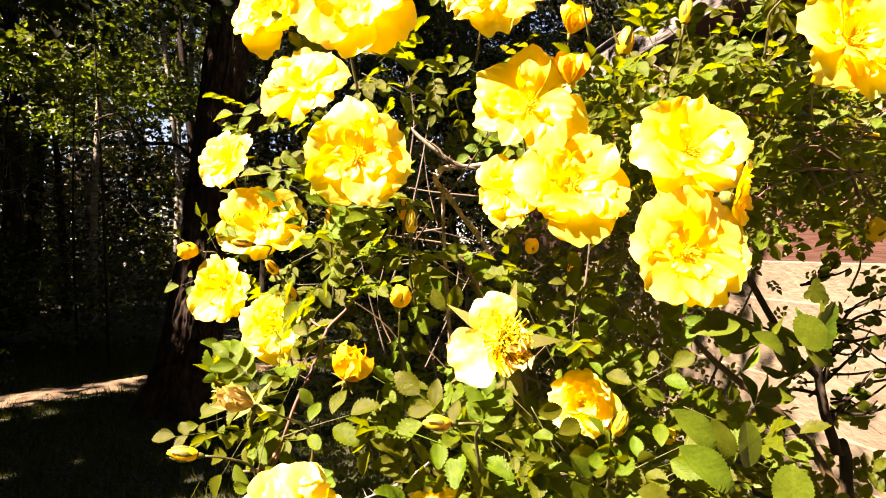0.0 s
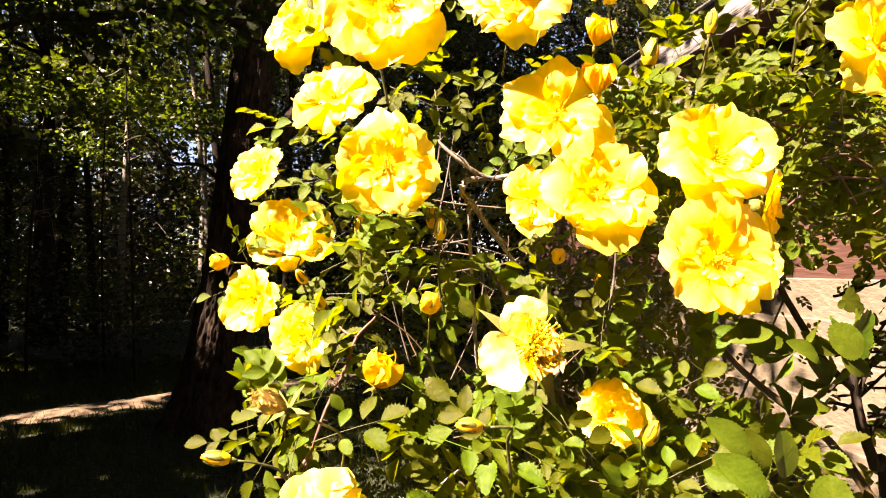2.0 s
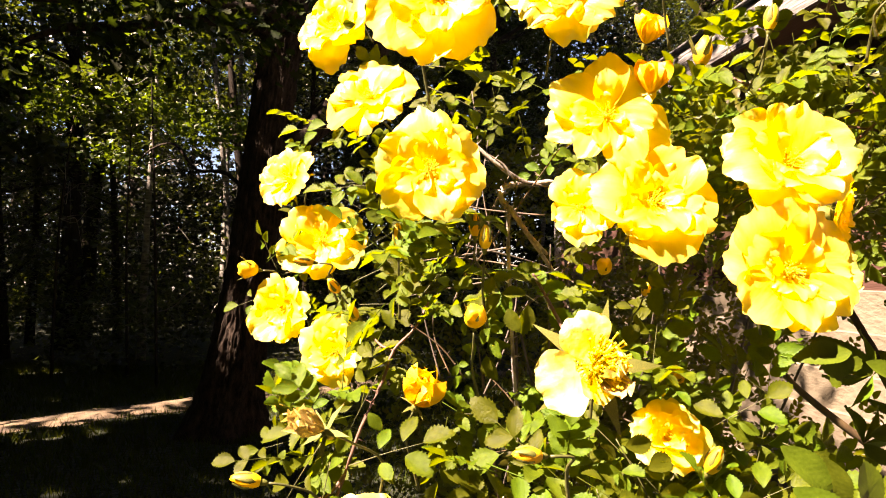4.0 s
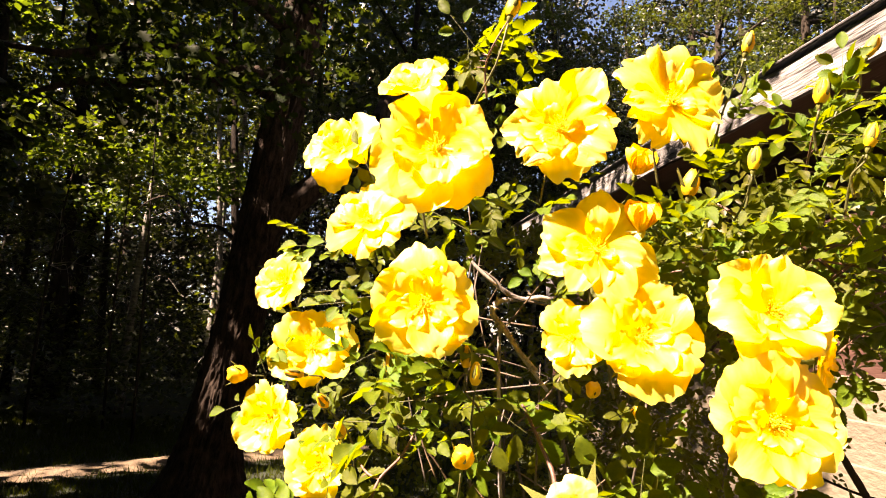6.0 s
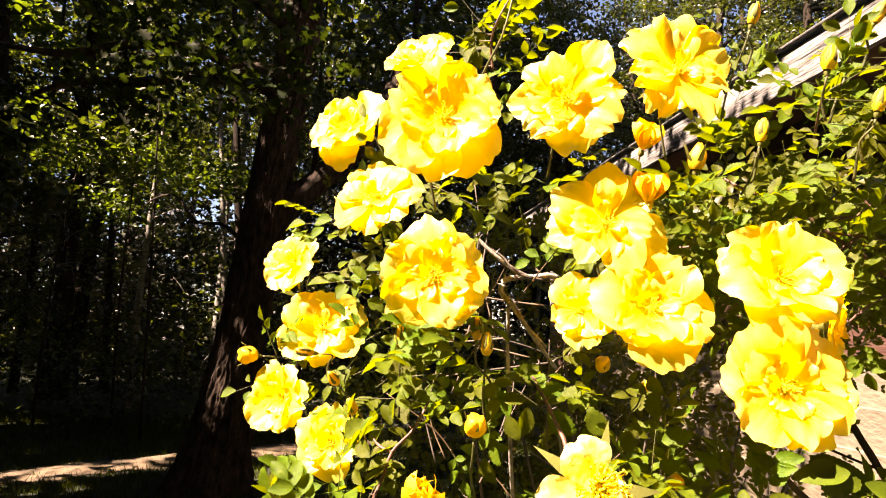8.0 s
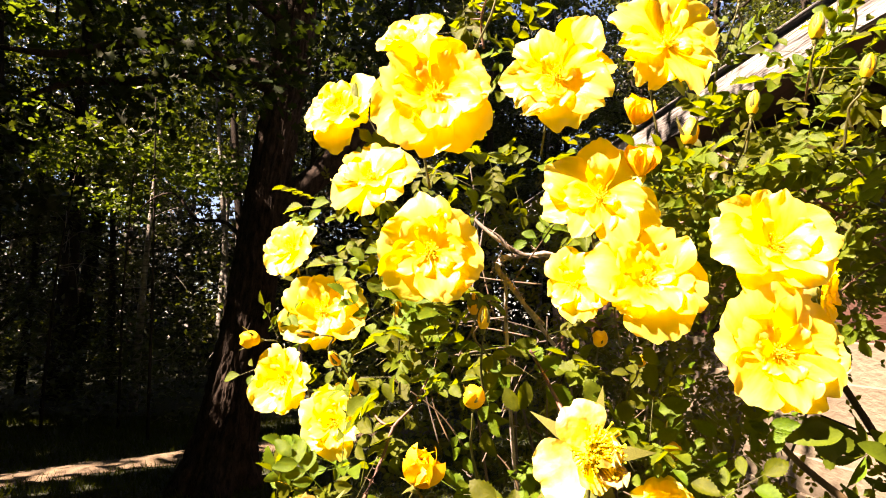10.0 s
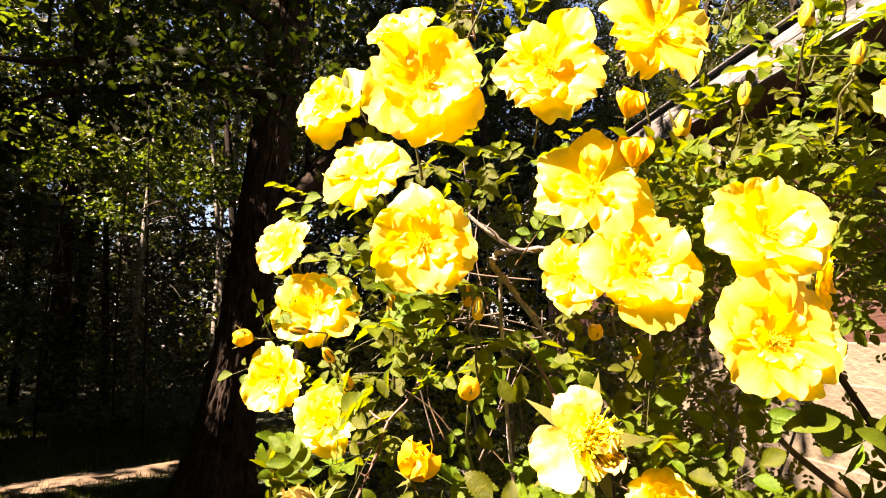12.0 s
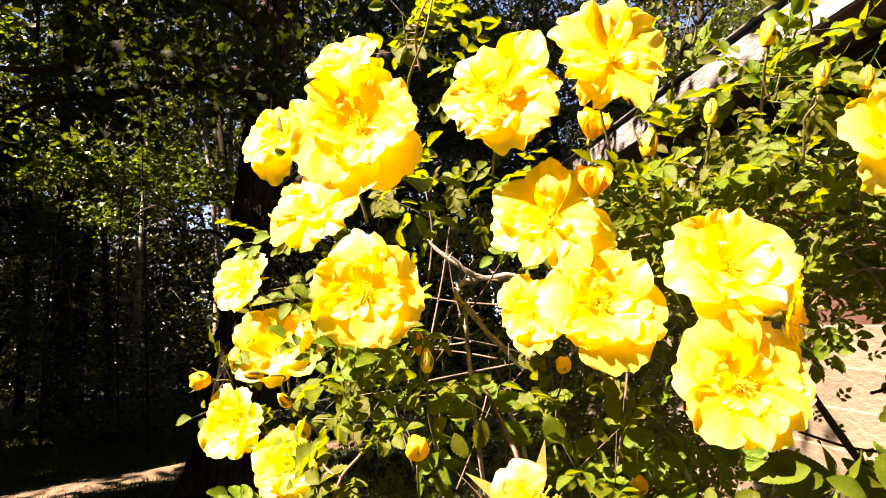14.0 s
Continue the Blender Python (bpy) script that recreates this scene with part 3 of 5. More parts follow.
def undergrowth():
    ob = tagged(new("undergrowth"), "dark shrubs and saplings at the forest edge", "shrubs", kind="stuff")
    n_clump = 420
    c = np.stack([nrng.uniform(-16, 5, n_clump), nrng.uniform(7.6, 16, n_clump), np.abs(nrng.normal(0, 0.9, n_clump)) + 0.15], 1)
    c = c[~((c[:, 0] > -0.2) & (c[:, 1] < 9.5))]
    n = 42000
    places = c[nrng.integers(0, len(c), n)] + nrng.normal(size=(n, 3)) * np.array((0.4, 0.4, 0.28))
    places[:, 2] = np.abs(places[:, 2]) + 0.02
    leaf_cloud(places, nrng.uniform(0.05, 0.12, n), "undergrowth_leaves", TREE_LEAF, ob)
    far = np.stack([nrng.uniform(-38, 30, 900), nrng.uniform(22, 34, 900), nrng.uniform(0.1, 1.0, 900) ** 2.3 * 13], 1)
    far = with_glints(far, 0.5)
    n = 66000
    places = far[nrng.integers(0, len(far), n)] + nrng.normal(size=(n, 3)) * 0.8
    leaf_cloud(places, nrng.uniform(0.2, 0.45, n), "far_leaves", DEEP_SHADE, ob)
    n = 24000
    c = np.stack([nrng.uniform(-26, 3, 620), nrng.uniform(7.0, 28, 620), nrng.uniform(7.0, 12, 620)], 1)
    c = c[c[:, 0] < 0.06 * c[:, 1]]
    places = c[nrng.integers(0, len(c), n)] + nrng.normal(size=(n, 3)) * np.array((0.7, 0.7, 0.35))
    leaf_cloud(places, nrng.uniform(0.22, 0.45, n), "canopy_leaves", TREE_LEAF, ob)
    # sprays at the sun-fleck spots of the forest edge, coloured brighter to look sunlit
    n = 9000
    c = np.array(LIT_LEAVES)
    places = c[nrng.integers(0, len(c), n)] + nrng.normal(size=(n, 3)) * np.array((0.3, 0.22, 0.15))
    leaf_cloud(places, nrng.uniform(0.05, 0.11, n), "young_leaves", SUNLIT_LEAF, ob, shape=OVAL)
    # leafy depth between the stems and above the roof, its shade put into the colour
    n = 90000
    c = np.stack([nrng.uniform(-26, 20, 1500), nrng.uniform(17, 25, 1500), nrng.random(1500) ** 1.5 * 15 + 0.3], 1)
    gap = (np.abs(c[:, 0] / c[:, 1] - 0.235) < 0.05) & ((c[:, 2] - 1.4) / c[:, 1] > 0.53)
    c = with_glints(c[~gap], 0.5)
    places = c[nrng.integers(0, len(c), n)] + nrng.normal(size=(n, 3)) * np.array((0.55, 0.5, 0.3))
    leaf_cloud(places, nrng.uniform(0.15, 0.34, n), "deep_leaves", DEEP_SHADE, ob)
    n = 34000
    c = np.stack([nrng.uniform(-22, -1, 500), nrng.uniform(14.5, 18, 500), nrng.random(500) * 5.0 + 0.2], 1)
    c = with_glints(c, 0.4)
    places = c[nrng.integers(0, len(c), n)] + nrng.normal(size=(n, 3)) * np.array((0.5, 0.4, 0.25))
    leaf_cloud(places, nrng.uniform(0.12, 0.26, n), "deep_leaves", DEEP_SHADE, ob)
    # conifers behind the house, their near-black colour standing in for shade
    n = 60000
    c = np.stack([nrng.uniform(-4, 16, 330), nrng.uniform(13.5, 18, 330), nrng.random(330) * 12 + 1.5], 1)
    gap = (np.abs(c[:, 0] / c[:, 1] - 0.235) < 0.06) & ((c[:, 2] - 1.4) / c[:, 1] > 0.5)
    c = c[~gap]
    places = c[nrng.integers(0, len(c), n)] + nrng.normal(size=(n, 3)) * np.array((0.5, 0.5, 0.2))
    leaf_cloud(places, nrng.uniform(0.08, 0.2, n), "conifer_sprays", DEEP_SHADE, ob)
    # unseen ring of leaves added round the camera to block sky light
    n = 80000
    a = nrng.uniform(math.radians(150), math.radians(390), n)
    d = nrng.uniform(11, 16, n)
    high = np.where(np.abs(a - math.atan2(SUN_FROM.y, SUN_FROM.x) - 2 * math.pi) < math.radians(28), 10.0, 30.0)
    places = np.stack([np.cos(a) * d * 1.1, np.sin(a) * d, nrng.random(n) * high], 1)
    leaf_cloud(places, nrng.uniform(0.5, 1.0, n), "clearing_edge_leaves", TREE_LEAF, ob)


undergrowth()


def dead_sapling(x, y, seed):
    """A bare, pale sapling with arching dead branches."""
    r2 = random.Random(seed)
    base = tagged(new("bare_sapling"), "thin bare sapling with arching pale dead branches", "sapling", "saplings at the forest edge")
    base.location = (x, y, -0.04)
    top = r2.uniform(2.6, 4.2)
    v, f, line = tube([(0, 0, 0), (r2.uniform(-0.1, 0.1), 0, top * 0.5), (r2.uniform(-0.4, 0.4), 0, top)], [0.022, 0.016, 0.004], 6, 0.1, seed)
    part("trunk", mesh_of("trunk", v, f, DARK_BARK), base)
    for k in range(6):
        a = line[r2.randrange(2, len(line) - 1)]
        w = r2.uniform(0, 6.283)
        d = Vector((math.cos(w), math.sin(w) * 0.5, 0)) * r2.uniform(0.4, 1.1)
        v, f, _ = tube([a, a + d * 0.35 + Vector((0, 0, r2.uniform(-0.1, 0.2))), a + d * 0.7 + Vector((0, 0, r2.uniform(-0.25, 0.3))), a + d + Vector((0, 0, r2.uniform(-0.5, 0.35)))], [0.007, 0.005, 0.004, 0.002], 5, 0.1, seed + k)
        part("branch", mesh_of("branch", v, f, BIRCH), base)


for i, (x, y) in enumerate(((-3.9, 6.9), (-4.7, 7.6), (-5.6, 7.4), (-3.2, 7.9), (-6.3, 8.3))):
    dead_sapling(x, y, 880 + i)

# ---- rose bush ----
bush = tagged(new("rose_bush"), "thorny rose bush covered with double yellow blooms", "rose bush")


def petal_mesh(name, mat, width, cup, curl, seed, ruffle=0.05, notch=0.06):
    """One petal: length 1 along y, opening towards z, narrow at its base, with a notched, ruffled edge."""
    nu, nv = 14, 12
    verts, faces = [], []
    for j in range(nv + 1):
        v = j / nv
        w = width * (0.16 + 0.84 * math.sin(min(1.0, v * 1.35) * math.pi / 2) ** 0.85)
        if v > 0.6:
            w *= math.sqrt(max(0.0, 1 - 0.42 * ((v - 0.6) / 0.4) ** 2))
        for i in range(nu + 1):
            u = 2 * i / nu - 1
            edge = max(v ** 3, abs(u) ** 3 * v)
            x = u * w
            y = v * (1 - 0.17 * u * u * v - notch * math.exp(-(u / 0.22) ** 2) * v ** 3)
            y += 0.08 * edge * noise.noise((u * 2.8, seed * 3.1, v * 2))
            z = cup * (u * u) * (0.25 + 0.75 * v) * width + curl[0] * v * v - curl[1] * v ** 4
            z += ruffle * edge * noise.noise((u * 3.1, v * 3.0, seed * 7.3)) * 1.6
            z += 0.06 * v * noise.noise((u * 2.0 + seed, v * 1.6, seed * 1.7)) + 0.03 * v * noise.noise((u * 5.0, v * 2.2 + seed, seed * 2.9))
            verts.append((x, y, z))
    for j in range(nv):
        for i in range(nu):
            a = j * (nu + 1) + i
            faces.append((a, a + 1, a + nu + 2, a + nu + 1))
    return mesh_of(name, verts, faces, mat)


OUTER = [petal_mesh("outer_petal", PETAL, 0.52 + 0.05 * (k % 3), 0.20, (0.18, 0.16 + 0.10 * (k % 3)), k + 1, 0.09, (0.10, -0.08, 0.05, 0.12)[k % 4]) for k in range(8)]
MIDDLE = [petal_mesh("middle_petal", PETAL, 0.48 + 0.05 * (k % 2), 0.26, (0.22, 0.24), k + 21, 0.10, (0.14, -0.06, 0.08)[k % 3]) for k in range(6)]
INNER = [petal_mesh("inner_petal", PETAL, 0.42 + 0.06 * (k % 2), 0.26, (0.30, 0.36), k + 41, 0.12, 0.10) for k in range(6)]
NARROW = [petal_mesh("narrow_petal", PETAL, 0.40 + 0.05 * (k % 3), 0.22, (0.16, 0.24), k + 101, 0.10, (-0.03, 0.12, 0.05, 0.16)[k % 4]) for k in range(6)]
PALE = [petal_mesh("pale_petal", PALE_PETAL, 0.60, 0.25, (0.2, 0.3), k + 61, 0.07, 0.04) for k in range(3)]
SHRUNK = [petal_mesh("withered_petal", WITHERED, 0.34, 0.9, (0.6, 0.1), k + 81, 0.3, 0.1) for k in range(3)]


def stamen_mesh(seed):
    r2 = random.Random(seed)
    pieces = []
    for k in range(84):
        a, out = r2.uniform(0, 6.283), r2.uniform(0.02, 0.13)
        tip = Vector((math.cos(a) * out, math.sin(a) * out, r2.uniform(0.09, 0.17)))
        foot = Vector((math.cos(a) * out * 0.35, math.sin(a) * out * 0.35, 0.02))
        s = Vector((-math.sin(a), math.cos(a), 0)) * 0.004
        o = Vector((math.cos(a), math.sin(a), 0)) * 0.004
        pieces.append(([foot - s, foot + s, tip + s, tip - s, foot + o, tip + o], [(0, 1, 2, 3), (1, 4, 5, 2), (4, 0, 3, 5)]))
        r = 0.0085
        pieces.append(([tip + Vector(p) * r for p in ((1, 0, 0), (0, 1, 0), (-1, 0, 0), (0, -1, 0), (0, 0, 1.3), (0, 0, -1))],
                       [(0, 1, 4), (1, 2, 4), (2, 3, 4), (3, 0, 4), (1, 0, 5), (2, 1, 5), (3, 2, 5), (0, 3, 5)]))
    rings = [(0.07, 0.01), (0.06, 0.04), (0.04, 0.06), (0.015, 0.07)]
    verts = [Vector((q * math.cos(6.283 * k / 8), q * math.sin(6.283 * k / 8), z)) for q, z in rings for k in range(8)]
    faces = [(j * 8 + k, j * 8 + (k + 1) % 8, j * 8 + 8 + (k + 1) % 8, j * 8 + 8 + k) for j in range(3) for k in range(8)] + [tuple(range(24, 32))]
    pieces.append((verts, faces))
    return join(pieces)


STAMENS = [mesh_of("stamen_tuft", *stamen_mesh(k), STAMEN) for k in range(3)]


def calyx_mesh():
    v, f, _ = tube([(0, 0, -0.26), (0, 0, -0.2), (0, 0, -0.1), (0, 0, -0.02)], [0.035, 0.10, 0.11, 0.07], 8)
    pieces = [(v, f)]
    for k in range(5):
        a = 6.283 * k / 5
        o, s = Vector((math.cos(a), math.sin(a), 0)), Vector((-math.sin(a), math.cos(a), 0))
        b = o * 0.07 + Vector((0, 0, -0.05))
        pieces.append(([b - s * 0.04, b + s * 0.04, b + o * 0.2 + s * 0.05 + Vector((0, 0, 0.03)), b + o * 0.2 - s * 0.05 + Vector((0, 0, 0.03)), b + o * 0.44 - Vector((0, 0, 0.02))],
                       [(0, 1, 2, 3), (3, 2, 4)]))
    return join(pieces)


CALYX = mesh_of("calyx", *calyx_mesh(), SEPAL)


def stem_to(place, way, length=0.032, radius=0.00055, mat=None, seed=0):
    """The stalk under a bloom or bud, bending down into the bush."""
    r2 = random.Random(seed)
    p, w = Vector(place), Vector(way).normalized()
    a = p - w * length * 0.55
    b = a + Vector((r2.uniform(-0.4, 0.4) * length, 0.35 * length, -0.3 * length)) - w * length * 0.15
    c = b + Vector((r2.uniform(-0.15, 0.3) * length, 0.3 * length, -0.7 * length))
    v, f, line = tube([p - w * 0.004, a, b, c], [radius, radius, radius * 1.2, radius * 1.5], 6, 0.1, seed)
    part("stalk", mesh_of("stalk", v, f, mat or GREEN_STEM), bush)
    return line


def rose(place, size, way, spin=0.0, openness=1.0, seed=0, outer=6, inner=6, style="full"):
    """A double bloom: rings of petals round a tuft of stamens, on a calyx and stalk. way: where it faces."""
    r2 = random.Random(seed)
    m = facing(place, way, spin, size * 0.88)
    flower = part("bloom", CALYX, bush, "double yellow rose bloom" if style == "full" else "wide open yellow rose bloom", m)
    part("stamen_tuft", STAMENS[seed % 3], flower, "golden stamens", Matrix.Scale(0.78, 4))
    rings = [(OUTER, outer, 0.53, 9, 0.0), (MIDDLE, 5, 0.40, 19, 0.014), (INNER, max(3, inner - 2), 0.25, 30, 0.02)]
    if style == "ball":
        rings = [(OUTER, outer, 0.50, 12, 0.0), (OUTER, outer - 1, 0.43, 26, 0.02), (MIDDLE, 4, 0.34, 42, 0.04), (INNER, 4, 0.24, 58, 0.06)]
    if style == "single":
        rings = [(NARROW, outer + 2, 0.57, 5, 0.0), (NARROW, 4, 0.40, 20, 0.012), (INNER, 3, 0.22, 38, 0.02)]
    if style == "open":
        rings = [(OUTER, outer, 0.55, 5, 0.0), (MIDDLE, 2, 0.36, 22, 0.012), (INNER, 3, 0.22, 36, 0.02)]
    for kind, count, length, lift, up in rings:
        for k in range(count):
            a = 6.28318 * (k + r2.uniform(-0.16, 0.16)) / count + (0.5 if kind is MIDDLE else 0)
            e = radians((lift + r2.uniform(-12, 15)) / openness)
            s = length * r2.uniform(0.82, 1.12)
            pm = Matrix.Rotation(a, 4, "Z") @ Matrix.Translation((0, 0.05, up)) @ Matrix.Rotation(e, 4, "X") @ Matrix.Rotation(r2.uniform(-0.28, 0.28), 4, "Y") @ Matrix.Scale(s, 4)
            part("petal", kind[r2.randrange(len(kind))], flower, m=pm)
    stem_to(place, way, seed=seed)
    return flower


CUPPED = [petal_mesh("cupped_petal", BUD_PETAL, 0.66, 0.70, (0.34, 0.0), k + 141, 0.015, -0.02) for k in range(4)]


def half_open(place, size, way, seed):
    """A bloom about to open: overlapping cupped petals round a closed heart, above turned-back sepals."""
    r2 = random.Random(seed)
    flower = part("bloom", CALYX, bush, "half-open golden yellow rose", facing(place, way, r2.uniform(0, 6), size))
    for count, lift, s in ((5, 60, 0.86), (4, 74, 0.80)):
        for k in range(count):
            a = 6.28318 * (k + r2.uniform(-0.15, 0.15)) / count
            part("petal", CUPPED[r2.randrange(4)], flower, m=Matrix.Rotation(a, 4, "Z") @ Matrix.Translation((0, 0.05, 0)) @ Matrix.Rotation(radians(lift + r2.uniform(-4, 4)), 4, "X") @ Matrix.Scale(s * r2.uniform(0.92, 1.08), 4))
    stem_to(place, way, seed=seed)


def closed_mesh(seed, loose=0.0):
    """The furled petals of a bud, wrapped round one another, length 1 along z."""
    verts, faces = [], []
    n, rings = 16, 10
    for j in range(rings + 1):
        t = j / rings
        r = 0.30 * math.sin(math.pi * min(1, 0.12 + t * 0.84)) ** 0.75 * (1 - 0.35 * t) + 0.02 + loose * t * 0.16
        for k in range(n):
            a = 6.28318 * k / n + t * 1.3
            step = ((k * 3 / n + seed * 0.37 + 0.25 * t) % 1.0) * (1.0 + loose)
            q = r * (0.90 + 0.16 * step) + 0.01 * noise.noise((k, j, seed))
            verts.append((q * math.cos(a), q * math.sin(a), t * (1 + 0.05 * step)))
    for j in range(rings):
        for k in range(n):
            i = (k + 1) % n
            faces.append((j * n + k, j * n + i, (j + 1) * n + i, (j + 1) * n + k))
    verts.append((0, 0, 0.93))
    for k in range(n):
        faces.append((rings * n + k, rings * n + (k + 1) % n, len(verts) - 1))
    return mesh_of("furled_petals", verts, faces, BUD_PETAL)


FURLED = [closed_mesh(k, 0.0) for k in range(3)]
LOOSE = [closed_mesh(k + 5, 1.0) for k in range(2)]


def sepal_mesh(spread):
    verts, faces = [], []
    for j in range(6):
        t = j / 5
        w = 0.13 * math.sin(math.pi * (0.22 + 0.74 * t)) * (1 - 0.5 * t)
        y = 0.10 + 0.24 * math.sin(math.pi * min(1, t * 0.85)) * (1 - 0.3 * t) + spread * t * t
        verts += [(-w, y - 0.03, t * 0.92), (0, y + 0.02, t * 0.94), (w, y - 0.03, t * 0.92)]
    for j in range(5):
        for i in (0, 1):
            a = j * 3 + i
            faces.append((a, a + 1, a + 4, a + 3))
    return mesh_of("sepal", verts, faces, SEPAL)


TIGHT_SEPAL, OPEN_SEPAL = sepal_mesh(0.0), sepal_mesh(0.5)
_v, _f, _ = tube([(0, 0, -0.30), (0, 0, -0.22), (0, 0, -0.10), (0, 0, 0.03)], [0.03, 0.085, 0.12, 0.10], 8)
HIP = mesh_of("hip", _v, _f, SEPAL)


def bud(place, length, way, opened=0.0, green=0.0, seed=0, stalk=0.024):
    """A rose bud: hip, furled petals and five sepals, tight or turned back."""
    flower_bud = part("bud", HIP, bush, "unopened yellow rose bud with green sepals", facing(place, way, seed * 1.3, length * 0.8))
    part("furled_petals", (LOOSE[seed % 2] if opened > 0.5 else FURLED[seed % 3]), flower_bud, m=Matrix.Diagonal((1 + 0.35 * opened, 1 + 0.35 * opened, 1 - 0.1 * opened, 1)))
    for k in range(5 if green > 0.3 else 4):
        part("sepal", OPEN_SEPAL if opened > 0.3 else TIGHT_SEPAL, flower_bud, m=Matrix.Rotation(6.28318 * k / 5 + seed, 4, "Z"))
    if stalk:
        stem_to(place, way, stalk, 0.0006, seed=seed + 50)
    return flower_bud


def leaflet_mesh(name, mat, teeth=8, width=0.36, seed=0, tooth=0.12):
    """A toothed oval leaflet, length 1 along y, folded a little along its midrib."""
    verts, faces = [], []
    n = teeth
    for i in range(n + 1):
        t = i / n
        verts.append((0.02 * noise.noise((t * 2, seed, 0)), t, -0.10 * t * t + 0.03 * math.sin(t * 5 + seed)))
    mid = list(range(n + 1))
    for sign in (-1, 1):
        edge = []
        for i in range(n):
            for half in (0, 1):
                t = (i + 0.5 * half) / n
                w = width * math.sin(math.pi * t ** 0.88) ** 0.85 if 0 < t < 1 else 0.0
                w *= 1 - tooth * 0.5 if half else 1 + tooth
                if t == 0:
                    edge.append(0)
                    continue
                edge.append(len(verts))
                verts.append((sign * w, t + (0.3 * tooth if not half else 0), 0.62 * w - 0.16 * t * t + 0.05 * noise.noise((t * 3, sign, seed))))
        edge.append(n)
        for i in range(n):
            ring = [mid[i], edge[2 * i], edge[2 * i + 1], edge[2 * i + 2], mid[i + 1]]
            ring = [q for k, q in enumerate(ring) if q not in ring[:k]]
            faces.append(tuple(ring if sign < 0 else ring[::-1])[::-1])
    return mesh_of(name, verts, faces, mat)


LEAFLETS = [leaflet_mesh("leaflet", LEAF, 9, 0.25 + 0.025 * k, k) for k in range(4)]


def leaf_frame(place, way, up):
    w = Vector(way).normalized()
    u = Vector(up)
    s = w.cross(u).normalized()
    n = s.cross(w)
    return Matrix.Translation(place) @ Matrix((s, w, n)).transposed().to_4x4()


def leaflet_poses(length, pairs, r2):
    """Poses of leaflets on a feather-shaped leaf: pairs along the midrib and one at its end."""
    for k in range(pairs):
        t = (0.62 if pairs == 1 else 0.42 + 0.52 * k / (pairs - 0.4))
        for sign in (-1, 1):
            s = length * (0.345 + 0.06 * k) * r2.uniform(0.9, 1.12)
            yield (Matrix.Translation((sign * 0.004, length * t, 0)) @ Matrix.Rotation(-sign * radians(r2.uniform(48, 72)), 4, "Z")
                   @ Matrix.Rotation(radians(r2.uniform(-16, 16)), 4, "X") @ Matrix.Rotation(radians(r2.uniform(-25, 25)), 4, "Y") @ Matrix.Scale(s, 4))
    yield Matrix.Translation((0, length, 0)) @ Matrix.Rotation(radians(r2.uniform(-15, 15)), 4, "X") @ Matrix.Scale(length * 0.44, 4)


_v, _f, _ = tube([(0, 0, 0), (0, 0.5, 0.02), (0, 1, 0)], [0.008, 0.006, 0.004], 5)
RACHIS = mesh_of("leaf_rib", _v, _f, GREEN_STEM)


def rose_leaf(place, way, length=0.055, up=(-0.3, -0.6, 0.7), pairs=2, seed=0):
    """A feathered rose leaf with its leaflets as parts."""
    r2 = random.Random(seed)
    tilt = Vector((up[0] + r2.gauss(0, 0.35), up[1] * 0.95 + r2.gauss(0, 0.3), up[2] * 1.05 + r2.gauss(0, 0.2)))
    m = leaf_frame(place, way, tilt)
    leaf = part("leaf", RACHIS, bush, "green toothed rose leaf", m @ Matrix.Scale(length, 4))
    for lm in leaflet_poses(length, pairs, r2):
        part("leaflet", LEAFLETS[r2.randrange(4)], leaf, m=Matrix.Scale(1 / length, 4) @ lm)
    return leaf


def cane(points, radii, mat, label="", thorns=0, seed=0, parent=None, name="cane"):
    r2 = random.Random(seed)
    v, f, line = tube(points, radii, 8, 0.14, seed)
    pieces = [(v, f)]
    for _ in range(thorns):
        i = r2.randrange(1, len(line) - 1)
        d = Vector((r2.uniform(-1, 1), r2.uniform(-1, 0.4), r2.uniform(-0.6, 0.8))).normalized()
        ahead = (line[i + 1] - line[i - 1]).normalized()
        d = (d - ahead * d.dot(ahead)).normalized()
        s = ahead.cross(d)
        r = radii[0] * 0.55
        tip = line[i] + d * r2.uniform(0.003, 0.007)
        pieces.append(([line[i] + ahead * r * 1.3, line[i] + s * r, line[i] - ahead * r * 1.3, line[i] - s * r, tip], [(0, 1, 4), (1, 2, 4), (2, 3, 4), (3, 0, 4)]))
    v, f = join(pieces)
    part(name, mesh_of(name, v, f, mat), parent or bush, label)
    return line


# blooms
rose((-0.0569, 0.3250, 1.5192), 0.046, (-0.1, -0.8, 0.6), 0.3, 1.0, 1)
rose((-0.1063, 0.3650, 1.4950), 0.0555, (-0.38, -1, 0.28), 0.9, 1.0, 2)
rose((-0.0387, 0.2680, 1.4668), 0.059, (0.1, -1, 0.12), 0.2, 1.15, 3, 7)
rose((0.0268, 0.3360, 1.5030), 0.067, (-0.2, -1, 0.12), 0.1, 1.2, 4, 6, 4, "single")
rose((0.0802, 0.3080, 1.5084), 0.058, (0.1, -1, 0.15), 0.0, 1.2, 5, 5, 3, "single")
rose((-0.0818, 0.3450, 1.4465), 0.052, (-0.2, -1, 0.5), 0.4, 1.2, 46, 7, 5, "open")
rose((-0.0429, 0.2980, 1.3964), 0.057, (0.05, -1, 0.0), 0.25, 1.2, 7, 6, 7)
rose((-0.1577, 0.4350, 1.4140), 0.051, (-0.5, -1, 0.35), 0.2, 1.0, 8)
rose((-0.1315, 0.4280, 1.3694), 0.062, (0.2, -1, 0.3), 0.0, 1.0, 9)
rose((-0.1531, 0.4120, 1.3217), 0.052, (-0.3, -1, 0.1), 0.5, 0.9, 10)
